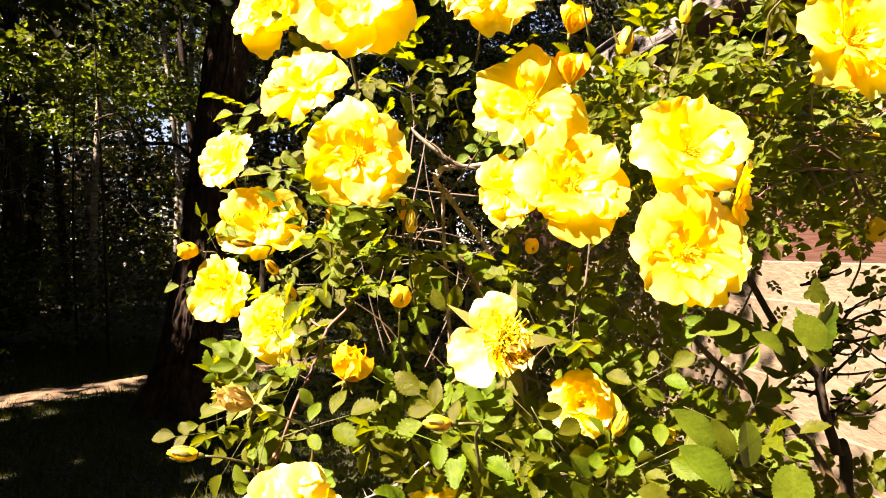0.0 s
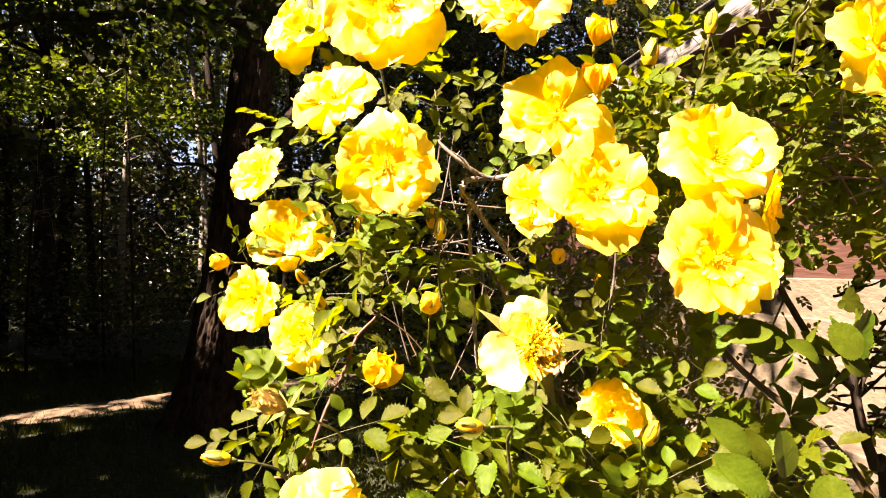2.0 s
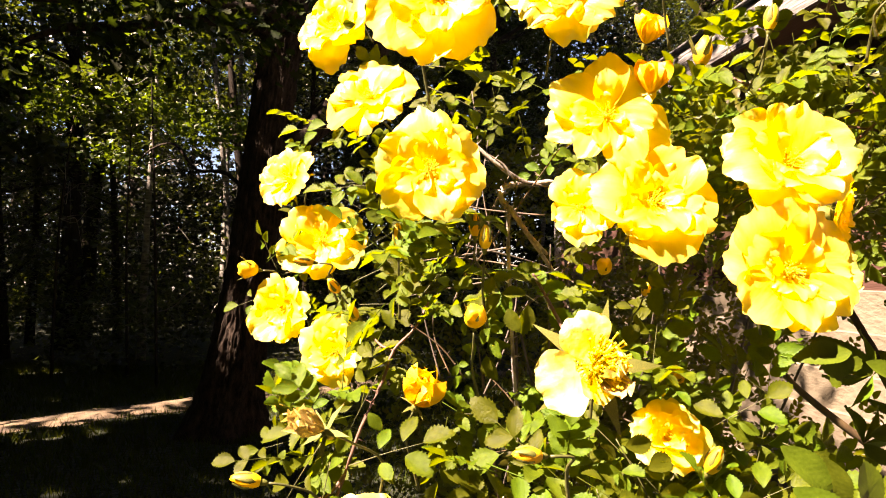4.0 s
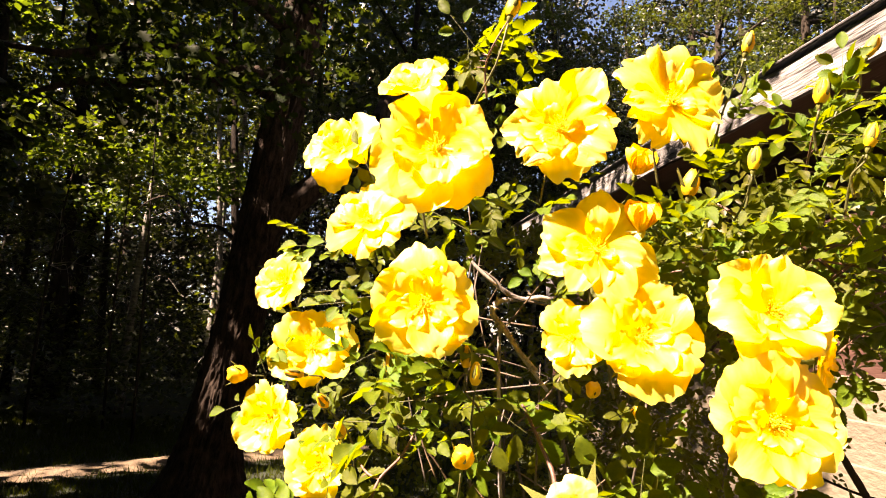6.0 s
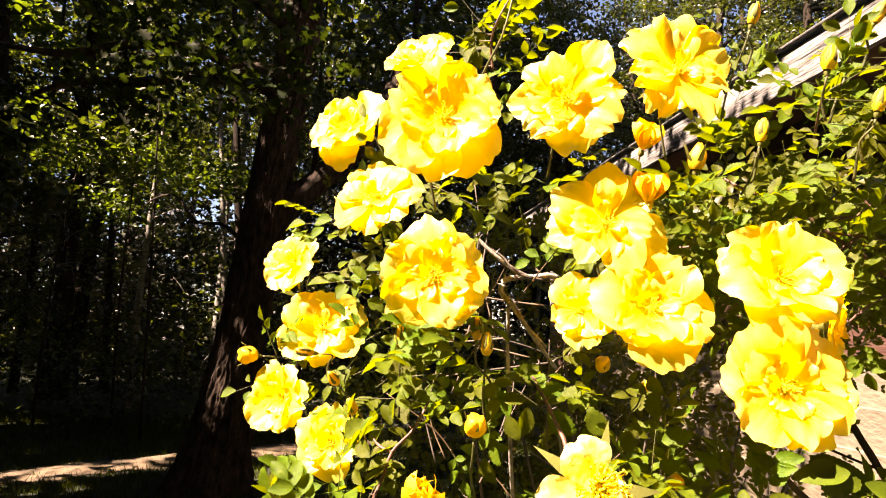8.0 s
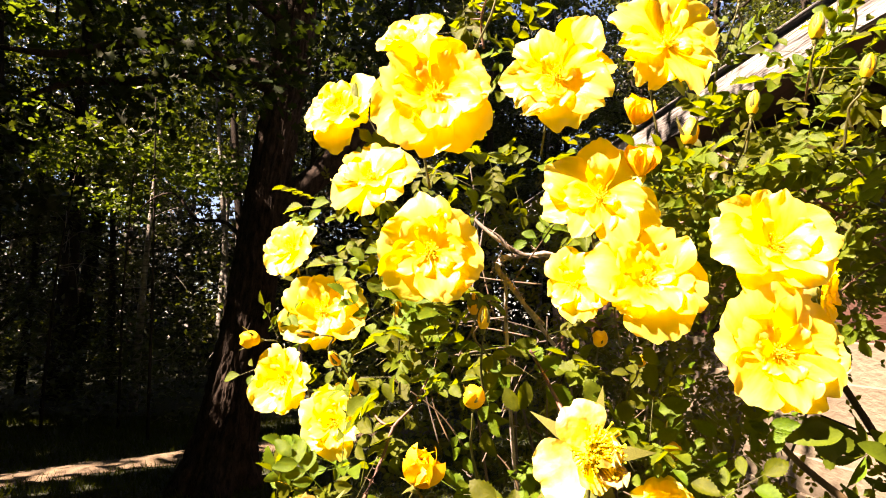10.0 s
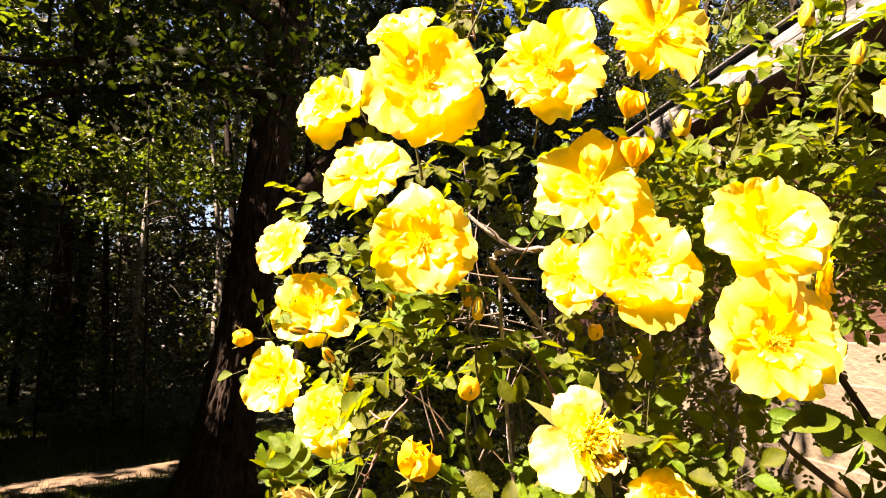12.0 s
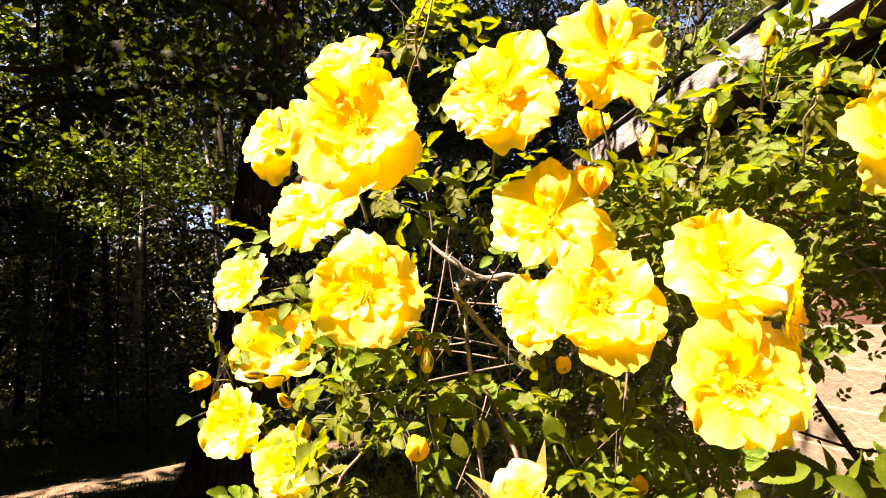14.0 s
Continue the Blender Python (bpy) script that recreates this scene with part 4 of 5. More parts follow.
rose((-0.1127, 0.3960, 1.2958), 0.048, (0.0, -1, 0.2), 0.1, 0.85, 11)
rose((0.0502, 0.3430, 1.4340), 0.062, (-0.1, -1, 0.1), 0.0, 1.15, 12, 5, 3, "single")
rose((0.0734, 0.3400, 1.3860), 0.064, (0.15, -1, 0.25), 0.3, 1.0, 13, 6)
rose((0.0376, 0.3500, 1.3843), 0.044, (-0.6, -1, 0.05), 0.7, 0.9, 14, 5, 3)
rose((0.1286, 0.3080, 1.4011), 0.062, (0.0, -1, 0.2), 0.8, 0.95, 15, 6)
rose((0.1708, 0.3450, 1.3792), 0.050, (0.9, -0.6, -0.1), 0.1, 1.0, 16, 5, 3)
rose((0.1254, 0.3040, 1.3478), 0.064, (0.02, -1, 0.05), 0.4, 1.25, 17, 7, 8)
rose((0.0789, 0.3350, 1.2621), 0.046, (-0.1, -1, 0.55), 0.1, 0.95, 18, 6, 6, "ball")
rose((0.2037, 0.2950, 1.4534), 0.062, (0.15, -1, 0.2), 0.3, 1.0, 19, 6)
rose((-0.0660, 0.2500, 1.2290), 0.062, (-0.1, -0.5, 0.9), 0.2, 0.8, 20, 6)
rose((0.0010, 0.3000, 1.2160), 0.036, (-0.1, -0.6, 0.8), 0.4, 0.7, 22, 5)
rose((0.1811, 0.5200, 1.4276), 0.055, (-0.4, -0.7, 0.5), 0.2, 1.0, 21, 5, 3)


def fading_rose():
    """A bloom with its stamens bare and only a few pale petals left."""
    m = facing((0.0245, 0.2400, 1.3125), (0.15, -1, 0.25), 0.0, 0.054)
    flower = part("bloom", CALYX, bush, "fading rose bloom with bare stamens and pale petals", m)
    part("stamen_tuft", STAMENS[1], flower, "golden stamens", Matrix.Scale(1.55, 4))
    part("stamen_tuft", STAMENS[2], flower, "golden stamens", Matrix.Rotation(0.35, 4, "X") @ Matrix.Scale(1.35, 4))
    for a, e, s, me in ((2.0, 4, 0.40, PALE[0]), (0.42, 22, 0.34, PALE[1]), (-1.55, 70, 0.22, PALE[2]), (-1.75, 40, 0.20, CUPPED[0]),
                        (2.9, 38, 0.27, INNER[1]), (3.6, 30, 0.30, SHRUNK[1]), (-2.5, 55, 0.26, SHRUNK[2])):
        part("petal", me, flower, m=Matrix.Rotation(a, 4, "Z") @ Matrix.Translation((0, 0.05, 0)) @ Matrix.Rotation(radians(e), 4, "X") @ Matrix.Scale(s, 4))
    stem_to((0.0245, 0.2400, 1.3125), (0.15, -1, 0.25), seed=77)
    m = facing((-0.0790, 0.2450, 1.2850), (-0.5, -0.8, 0.5), 0.0, 0.025)
    flower = part("bloom", CALYX, bush, "withered rose bloom with curled brown petals", m)
    for k in range(6):
        part("petal", SHRUNK[k % 3], flower, m=Matrix.Rotation(k * 1.05, 4, "Z") @ Matrix.Rotation(radians(50 + 7 * (k % 3)), 4, "X") @ Matrix.Scale(0.6, 4))
    stem_to((-0.0790, 0.2450, 1.2850), (-0.5, -0.8, 0.5), seed=78)


fading_rose()

# buds
bud((-0.0053, 0.3030, 1.5529), 0.017, (0.25, -0.1, 1), 0.1, 0, 1, 0.05)
bud((0.1490, 0.3720, 1.5708), 0.017, (0.25, -0.2, 1), 0.0, 0, 2, 0.014)
bud((0.1576, 0.3100, 1.5110), 0.0165, (0.1, -0.2, 1), 0.2, 0, 3, 0.014)
bud((0.1958, 0.3300, 1.5482), 0.016, (0.5, -0.2, 1), 0.0, 1, 4, 0.014)
bud((0.1236, 0.4040, 1.4834), 0.023, (0.1, -0.2, 1), 0.5, 0, 5, 0.014)
half_open((0.0850, 0.3920, 1.4930), 0.0185, (0.25, -0.5, 0.9), 31)
half_open((0.0730, 0.3400, 1.4450), 0.0172, (0.1, -0.3, 1), 32)
bud((0.1554, 0.3800, 1.4956), 0.018, (0.1, -0.2, 1), 0.0, 1, 8, 0.014)
bud((0.1744, 0.3000, 1.4847), 0.015, (0.2, -0.2, 1), 0.0, 1, 9, 0.014)
bud((0.1944, 0.3000, 1.4819), 0.014, (0.2, -0.2, 1), 0.0, 1, 10, 0.014)
bud((-0.0165, 0.3020, 1.3589), 0.014, (0.05, -0.3, 1), 0.1, 0, 11)
bud((-0.0213, 0.3200, 1.3661), 0.014, (0.0, -0.2, 1), 0.2, 0, 12)
bud((-0.0621, 0.3260, 1.3615), 0.014, (0.0, -0.2, 1), 0.0, 1, 13)
bud((-0.0213, 0.2920, 1.3221), 0.013, (0.05, -0.5, 1), 0.9, 0, 14)
bud((0.0596, 0.4020, 1.3477), 0.013, (0.05, -0.6, 0.8), 0.8, 0, 15)
bud((-0.1736, 0.4170, 1.3484), 0.016, (-0.8, -0.6, 0.1), 0.8, 0, 16)
bud((-0.1252, 0.3850, 1.3532), 0.015, (-0.9, -0.6, 0.15), 0.0, 0, 17)
bud((-0.1078, 0.3810, 1.3351), 0.015, (-0.3, -0.7, 0.6), 0.1, 0, 18)
bud((-0.0955, 0.3750, 1.3184), 0.016, (-0.1, -0.7, 0.7), 0.1, 0, 19)
bud((0.0906, 0.3600, 1.2867), 0.012, (0.0, -0.6, 0.8), 0.9, 0, 20)
bud((0.0905, 0.4200, 1.3336), 0.013, (0.1, -0.6, 0.7), 0.2, 0, 21)
half_open((-0.0485, 0.2960, 1.2845), 0.0178, (0.35, -0.45, 0.85), 33)
bud((0.0023, 0.2220, 1.2843), 0.013, (-0.9, -0.4, 0.15), 0.1, 0, 23)
bud((-0.1182, 0.2830, 1.2511), 0.016, (-0.9, -0.4, 0.25), 0.0, 1, 24)
bud((-0.1244, 0.3400, 1.2702), 0.010, (-0.5, -0.4, 0.3), 0.0, 1, 25)
bud((0.1377, 0.3650, 1.2322), 0.013, (0.0, -0.7, 0.7), 0.9, 0, 26)
bud((0.0923, 0.3150, 1.2514), 0.018, (0.3, -0.4, 1), 0.1, 1, 27)
bud((0.3041, 0.4200, 1.3564), 0.020, (0.1, -0.5, 0.8), 0.6, 0, 28)
bud((0.3548, 0.5000, 1.4424), 0.018, (0.4, -0.8, 0.1), 0.5, 0, 29)

# canes and twigs
cane([(-0.0242, 0.4200, 1.4373), (-0.0103, 0.4200, 1.4239), (0.0131, 0.4300, 1.4103), (0.0346, 0.4400, 1.4116), (0.0663, 0.4600, 1.3957)], [0.0012, 0.0015, 0.0019, 0.0021, 0.0021], PALE_STEM, "grey weathered cane", 14, 1)
cane([(0.0131, 0.4300, 1.4103), (-0.0021, 0.4200, 1.4065), (-0.0051, 0.4180, 1.3978), (0.0029, 0.4200, 1.3893), (0.0092, 0.4200, 1.3799), (0.0178, 0.4300, 1.3688), (0.0394, 0.4700, 1.3444)], [0.0019, 0.0021, 0.0021, 0.0020, 0.0018, 0.0016, 0.0014], PALE_STEM, "pale grey thorny cane", 26, 2)
cane([(0.0001, 0.4200, 1.3911), (0.0004, 0.4300, 1.3643), (0.0026, 0.4400, 1.3248), (0.0059, 0.4600, 1.2742), (0.0122, 0.5000, 1.2227)], [0.0013, 0.0013, 0.0014, 0.0015, 0.0018], PALE_STEM, "", 24, 3)
cane([(0.0097, 0.3400, 1.3467), (0.0145, 0.3350, 1.3377), (0.0203, 0.3250, 1.3252), (0.0242, 0.3150, 1.3153), (0.0256, 0.3100, 1.2982)], [0.0008, 0.0009, 0.0011, 0.0012, 0.0012], RED_STEM, "reddish thorny cane", 12, 4)
cane([(0.1562, 0.4400, 1.4875), (0.1690, 0.4300, 1.4756), (0.1952, 0.4200, 1.4611), (0.2199, 0.4200, 1.4426), (0.2408, 0.4200, 1.4280)], [0.0009, 0.0011, 0.0012, 0.0013, 0.0014], RED_STEM, "reddish thorny cane", 8, 5)
cane([(0.1275, 0.4600, 1.4373), (0.1440, 0.4500, 1.4390), (0.1598, 0.4500, 1.4377), (0.1924, 0.4700, 1.4318)], [0.0008, 0.0009, 0.0009, 0.0010], RED_STEM, "", 4, 6)
cane([(0.2285, 0.4000, 1.4428), (0.2243, 0.4100, 1.4354), (0.2216, 0.4300, 1.4251), (0.2281, 0.4700, 1.4012)], [0.0008, 0.0010, 0.0011, 0.0012], RED_STEM, "", 5, 7)
cane([(-0.0469, 0.3400, 1.3308), (-0.0542, 0.3350, 1.3166), (-0.0645, 0.3300, 1.3054), (-0.0697, 0.3250, 1.2896), (-0.0794, 0.3200, 1.2676), (-0.0866, 0.3150, 1.2447), (-0.0938, 0.3200, 1.2247), (-0.1022, 0.3400, 1.1908)], [0.0006, 0.0008, 0.0009, 0.0009, 0.0009, 0.0009, 0.0009, 0.0010], RED_STEM, "reddish thorny cane", 22, 8)
cane([(-0.0645, 0.3300, 1.3054), (-0.0714, 0.3330, 1.3073), (-0.0778, 0.3400, 1.3113)], [0.0009, 0.0008, 0.0006], RED_STEM, "", 1, 9)
cane([(-0.0866, 0.3150, 1.2447), (-0.0947, 0.3100, 1.2351), (-0.1081, 0.3100, 1.2330)], [0.0010, 0.0009, 0.0006], RED_STEM, "", 2, 10)
cane([(0.0017, 0.3000, 1.2483), (-0.0141, 0.3000, 1.2359), (-0.0256, 0.3000, 1.2290), (-0.0428, 0.3100, 1.2182)], [0.0005, 0.0007, 0.0007, 0.0005], PALE_STEM, "thin grey dead twig", 8, 11)
cane([(-0.0177, 0.4200, 1.4308), (-0.0036, 0.4200, 1.4220), (0.0064, 0.4200, 1.4107), (0.0395, 0.4300, 1.4060)], [0.0005, 0.0008, 0.0009, 0.0010], OLD_STEM, "", 3, 12)
cane([(-0.0036, 0.4200, 1.3967), (0.0024, 0.4180, 1.3884), (0.0113, 0.4200, 1.3765), (0.0272, 0.4300, 1.3607)], [0.0016, 0.0016, 0.0014, 0.0012], PALE_STEM, "pale grey thorny cane", 22, 13)
cane([(0.0195, 0.4000, 1.3389), (0.0250, 0.3950, 1.3258), (0.0306, 0.3900, 1.3112), (0.0359, 0.3900, 1.2831)], [0.0009, 0.0011, 0.0013, 0.0014], PALE_STEM, "pale grey thorny cane", 30, 14)
cane([(-0.0161, 0.3200, 1.5139), (-0.0174, 0.3150, 1.5289), (-0.0135, 0.3050, 1.5375), (-0.0065, 0.3030, 1.5501)], [0.0007, 0.0006, 0.0005, 0.0004], RED_STEM, "", 10, 15)
cane([(0.1704, 0.3500, 1.4824), (0.1608, 0.3250, 1.4941), (0.1573, 0.3100, 1.5077)], [0.0007, 0.0006, 0.0004], RED_STEM, "", 4, 16)
cane([(0.1795, 0.3300, 1.4565), (0.1775, 0.3200, 1.4729), (0.1717, 0.3000, 1.4801)], [0.0008, 0.0007, 0.0006], GREEN_STEM, "", 2, 17)
cane([(0.1480, 0.3720, 1.5667), (0.1439, 0.3750, 1.5528), (0.1405, 0.3900, 1.5351), (0.1421, 0.4100, 1.5136)], [0.0004, 0.0005, 0.0007, 0.0008], GREEN_STEM, "", 3, 20)
cane([(0.1942, 0.3300, 1.5453), (0.1819, 0.3250, 1.5268), (0.1721, 0.3250, 1.5061), (0.1686, 0.3300, 1.4893)], [0.0004, 0.0005, 0.0006, 0.0008], GREEN_STEM, "", 3, 21)
cane([(0.1545, 0.3800, 1.4925), (0.1549, 0.3900, 1.4792), (0.1600, 0.4200, 1.4710)], [0.0006, 0.0007, 0.0009], GREEN_STEM, "", 2, 22)
cane([(0.3517, 0.4500, 1.4323), (0.3154, 0.4600, 1.4407), (0.2802, 0.4600, 1.4606), (0.2626, 0.4600, 1.4870)], [0.0012, 0.0012, 0.0011, 0.0008], RED_STEM, "", 6, 18)
cane([(0.1250, 0.5000, 1.3696), (0.1226, 0.5000, 1.3361), (0.1154, 0.5000, 1.2930), (0.1125, 0.5200, 1.2509)], [0.0009, 0.0010, 0.0011, 0.0011], OLD_STEM, "grey weathered cane", 2, 19)
for i in range(9):
    r2 = random.Random(500 + i)
    x0, y0 = r2.uniform(0.0, 0.45), r2.uniform(0.85, 1.2)
    x1 = r2.uniform(-0.16, 0.55)
    top = r2.uniform(1.15, 1.45)
    cane([(x0, y0, -0.03), (x0 * 0.9 + 0.1 * x1, y0, 0.5), (0.4 * x0 + 0.6 * x1, y0 - 0.04, 0.95), (x1, y0 - 0.1, top)], [0.005, 0.004, 0.003, 0.0014], OLD_STEM if i % 3 else YOUNG_STEM, "", 8, 520 + i)

for i in range(26):
    r2 = random.Random(700 + i)
    y = r2.uniform(0.42, 0.62)
    a = Vector((r2.uniform(-0.10, 0.16) * y, y, 1.37 + r2.uniform(-0.35, 0.1) * y))
    d = Vector((r2.gauss(0, 0.5), r2.gauss(0, 0.3), r2.gauss(0.5, 0.6))).normalized() * r2.uniform(0.04, 0.12)
    cane([a, a + d * 0.5 + Vector((r2.gauss(0, 0.006), 0, 0)), a + d], [0.0008, 0.0007, 0.0004], OLD_STEM if i % 2 else YOUNG_STEM, "thin dry twig", 4, 740 + i, name="twig")

# arching canes among the leaves towards the house
for i in range(18):
    r2 = random.Random(830 + i)
    y = r2.uniform(0.37, 0.44)
    sx, sz = r2.uniform(0.30, 0.74), r2.uniform(-0.02, 0.22)
    a = Vector((sx * y, y, 1.37 + sz * y))
    run = r2.uniform(0.06, 0.11)
    drop = r2.uniform(-0.6, 0.25)
    cane([a, a + Vector((run * 0.35, 0.01, run * (0.18 + 0.2 * drop))), a + Vector((run * 0.7, 0.015, run * (0.12 + 0.5 * drop))), a + Vector((run, 0.03, run * drop))],
         [0.0006, 0.0008, 0.0009, 0.0011], RED_STEM if i % 3 else YOUNG_STEM, "reddish thorny cane", 6, 850 + i)

# leaves near the blooms
rose_leaf((-0.0747, 0.2700, 1.2636), (1, 0.1, 0.3), 0.0335, (-0.2, -0.8, 0.6), 2, 1)
rose_leaf((-0.0652, 0.2850, 1.2998), (-0.5, 0, -1), 0.0275, (-0.5, -0.8, 0.4), 1, 2)
rose_leaf((-0.0465, 0.3000, 1.2785), (1, 0, 0.05), 0.0275, (-0.2, -0.7, 0.7), 1, 3)
rose_leaf((-0.0977, 0.3100, 1.2612), (-0.6, -0.1, -1), 0.0335, (-0.3, -0.8, 0.5), 2, 4)
rose_leaf((-0.0902, 0.3000, 1.2555), (-0.15, -0.1, -1), 0.0353, (-0.3, -0.8, 0.5), 2, 5)
rose_leaf((-0.1153, 0.3400, 1.2559), (-1, 0, -0.3), 0.0267, (-0.3, -0.6, 0.7), 2, 6)
rose_leaf((-0.0751, 0.3500, 1.3403), (1, -0.1, 0.15), 0.0421, (-0.2, -0.6, 0.8), 2, 7)
rose_leaf((-0.0542, 0.3450, 1.3305), (0.6, 0, 0.7), 0.0353, (-0.3, -0.7, 0.6), 2, 8)
rose_leaf((-0.0469, 0.3400, 1.3406), (1, -0.1, 0.1), 0.0396, (-0.2, -0.6, 0.8), 2, 9)
rose_leaf((-0.0164, 0.3500, 1.3503), (0.9, 0, -0.6), 0.0430, (-0.3, -0.8, 0.4), 2, 10)
rose_leaf((-0.0282, 0.3500, 1.3336), (0.4, 0, -1), 0.0353, (-0.3, -0.8, 0.4), 2, 11)
rose_leaf((0.0294, 0.2900, 1.2808), (-1, -0.1, -0.4), 0.0421, (-0.2, -0.8, 0.6), 2, 12)
rose_leaf((0.0298, 0.2850, 1.2820), (0, -0.1, -1), 0.0430, (-0.3, -0.9, 0.3), 2, 13)
rose_leaf((0.0314, 0.2900, 1.2795), (0.8, -0.1, -0.8), 0.0430, (-0.2, -0.9, 0.5), 2, 14)
rose_leaf((0.0674, 0.3500, 1.2799), (-0.5, 0, 1), 0.0396, (-0.3, -0.9, 0.2), 2, 15)
rose_leaf((0.0779, 0.3600, 1.2814), (0.1, 0, 1), 0.0421, (-0.4, -0.9, 0.2), 2, 16)
rose_leaf((0.1451, 0.3600, 1.2779), (-0.7, 0, 0.5), 0.0353, (-0.2, -0.8, 0.6), 2, 17)
rose_leaf((0.1563, 0.3700, 1.2866), (-0.2, 0, 1), 0.0353, (-0.2, -0.8, 0.5), 2, 18)
rose_leaf((0.1261, 0.3700, 1.2582), (1, 0, -0.3), 0.0396, (-0.2, -0.8, 0.6), 3, 19)
rose_leaf((0.1260, 0.3500, 1.2297), (0.2, -0.1, 1), 0.0378, (-0.2, -0.8, 0.5), 2, 20)
rose_leaf((-0.0565, 0.3600, 1.4703), (1, 0, -0.15), 0.0430, (-0.2, -0.7, 0.7), 3, 21)
rose_leaf((-0.0510, 0.3700, 1.4602), (1, 0, -0.5), 0.0396, (-0.2, -0.7, 0.7), 2, 22)
rose_leaf((-0.0824, 0.3600, 1.4365), (-1, 0, -0.05), 0.0292, (-0.2, -0.8, 0.5), 1, 23)
rose_leaf((-0.0761, 0.3800, 1.4050), (-1, 0, -0.15), 0.0335, (-0.2, -0.8, 0.5), 1, 24)
rose_leaf((-0.1605, 0.4200, 1.3484), (-0.45, 0, 1), 0.0267, (-0.3, -0.9, 0.3), 2, 25)
rose_leaf((-0.1581, 0.4300, 1.3463), (1, 0, 0.2), 0.0318, (-0.3, -0.6, 0.6), 2, 26)
rose_leaf((-0.1625, 0.4200, 1.3323), (-1, 0, -0.35), 0.0267, (-0.3, -0.8, 0.6), 1, 27)
rose_leaf((-0.1375, 0.4300, 1.4081), (1, 0, 0.1), 0.0353, (-0.3, -0.7, 0.6), 2, 28)
rose_leaf((-0.1323, 0.4400, 1.4094), (0.8, 0, -0.5), 0.0353, (-0.3, -0.7, 0.6), 2, 29)
rose_leaf((-0.0487, 0.3200, 1.3748), (-0.05, 0, -1), 0.0181, (-0.5, -0.9, 0.2), 1, 30)
rose_leaf((0.1311, 0.3900, 1.4662), (-1, 0, 0.05), 0.0335, (-0.2, -0.7, 0.7), 1, 31)
rose_leaf((0.1319, 0.4100, 1.4486), (-0.9, 0, 0.2), 0.0421, (-0.2, -0.8, 0.6), 3, 32)
rose_leaf((0.1359, 0.4100, 1.4525), (-0.5, 0, -0.7), 0.0396, (-0.2, -0.8, 0.6), 3, 33)
rose_leaf((-0.0233, 0.3416, 1.5540), (-0.7, 0, 0.9), 0.0275, (-0.3, -0.8, 0.4), 1, 34)
rose_leaf((-0.0172, 0.3527, 1.5502), (1, -0.1, 0.15), 0.0335, (-0.2, -0.5, 0.9), 2, 35)
rose_leaf((-0.0178, 0.3582, 1.5431), (-0.9, 0, 0.0), 0.0335, (-0.2, -0.5, 0.9), 2, 36)
rose_leaf((-0.0162, 0.3650, 1.5221), (0.5, 0, -0.5), 0.0258, (-0.2, -0.5, 0.9), 2, 37)
rose_leaf((-0.0688, 0.2850, 1.4535), (-0.5, 0, 1), 0.0215, (-0.5, -0.9, 0.1), 1, 38)
rose_leaf((-0.0964, 0.3600, 1.4322), (-1, 0, 0.0), 0.0318, (-0.2, -0.8, 0.5), 1, 39)
rose_leaf((-0.0823, 0.3700, 1.4003), (-1, 0, -0.1), 0.0318, (-0.2, -0.8, 0.5), 1, 40)
rose_leaf((0.1575, 0.3100, 1.4996), (0.9, -0.1, 0.5), 0.0335, (-0.2, -0.6, 0.8), 2, 41)
rose_leaf((0.1570, 0.3100, 1.4947), (0.9, -0.1, -0.1), 0.0353, (-0.2, -0.6, 0.8), 2, 42)
rose_leaf((0.1579, 0.3150, 1.4919), (-0.9, -0.1, -0.1), 0.0318, (-0.2, -0.6, 0.8), 2, 43)
rose_leaf((0.1630, 0.3200, 1.4857), (1, 0, -0.2), 0.0456, (-0.2, -0.6, 0.8), 2, 44)
rose_leaf((0.1798, 0.3200, 1.4729), (1, 0, -0.1), 0.0421, (-0.2, -0.6, 0.8), 2, 45)
rose_leaf((0.1545, 0.3750, 1.5569), (-0.9, 0, -0.3), 0.0267, (-0.2, -0.6, 0.8), 2, 46)
rose_leaf((0.1520, 0.3800, 1.5430), (0.7, 0, -0.4), 0.0267, (-0.2, -0.6, 0.8), 2, 47)
rose_leaf((0.1352, 0.4000, 1.4424), (-0.9, 0, 0.2), 0.0396, (-0.2, -0.7, 0.7), 3, 48)
rose_leaf((-0.0967, 0.3750, 1.3409), (0.9, 0, 0.4), 0.0353, (-0.3, -0.7, 0.6), 2, 49)
rose_leaf((-0.0925, 0.3750, 1.3273), (0.9, 0, 0.0), 0.0353, (-0.3, -0.7, 0.6), 2, 50)
rose_leaf((-0.0795, 0.3600, 1.3355), (0.8, 0, 0.6), 0.0353, (-0.3, -0.7, 0.6), 2, 51)
rose_leaf((-0.1033, 0.3850, 1.3545), (0.8, 0, 0.5), 0.0318, (-0.3, -0.7, 0.6), 2, 52)

rose_leaf((0.0300, 0.2700, 1.2572), (0.3, -0.1, -0.9), 0.0396, (-0.4, -0.9, 0.7), 2, 61)
rose_leaf((0.0539, 0.2800, 1.2443), (0.9, -0.1, -0.2), 0.0378, (-0.4, -0.8, 0.8), 2, 62)
rose_leaf((0.0865, 0.3000, 1.2325), (0.7, -0.1, 0.4), 0.0396, (-0.4, -0.8, 0.8), 2, 64)
rose_leaf((0.1052, 0.3000, 1.2296), (0.9, -0.1, 0.5), 0.0396, (-0.4, -0.8, 0.8), 2, 65)
rose_leaf((0.1346, 0.3300, 1.2618), (0.9, -0.1, -0.4), 0.0361, (-0.4, -0.8, 0.8), 2, 66)
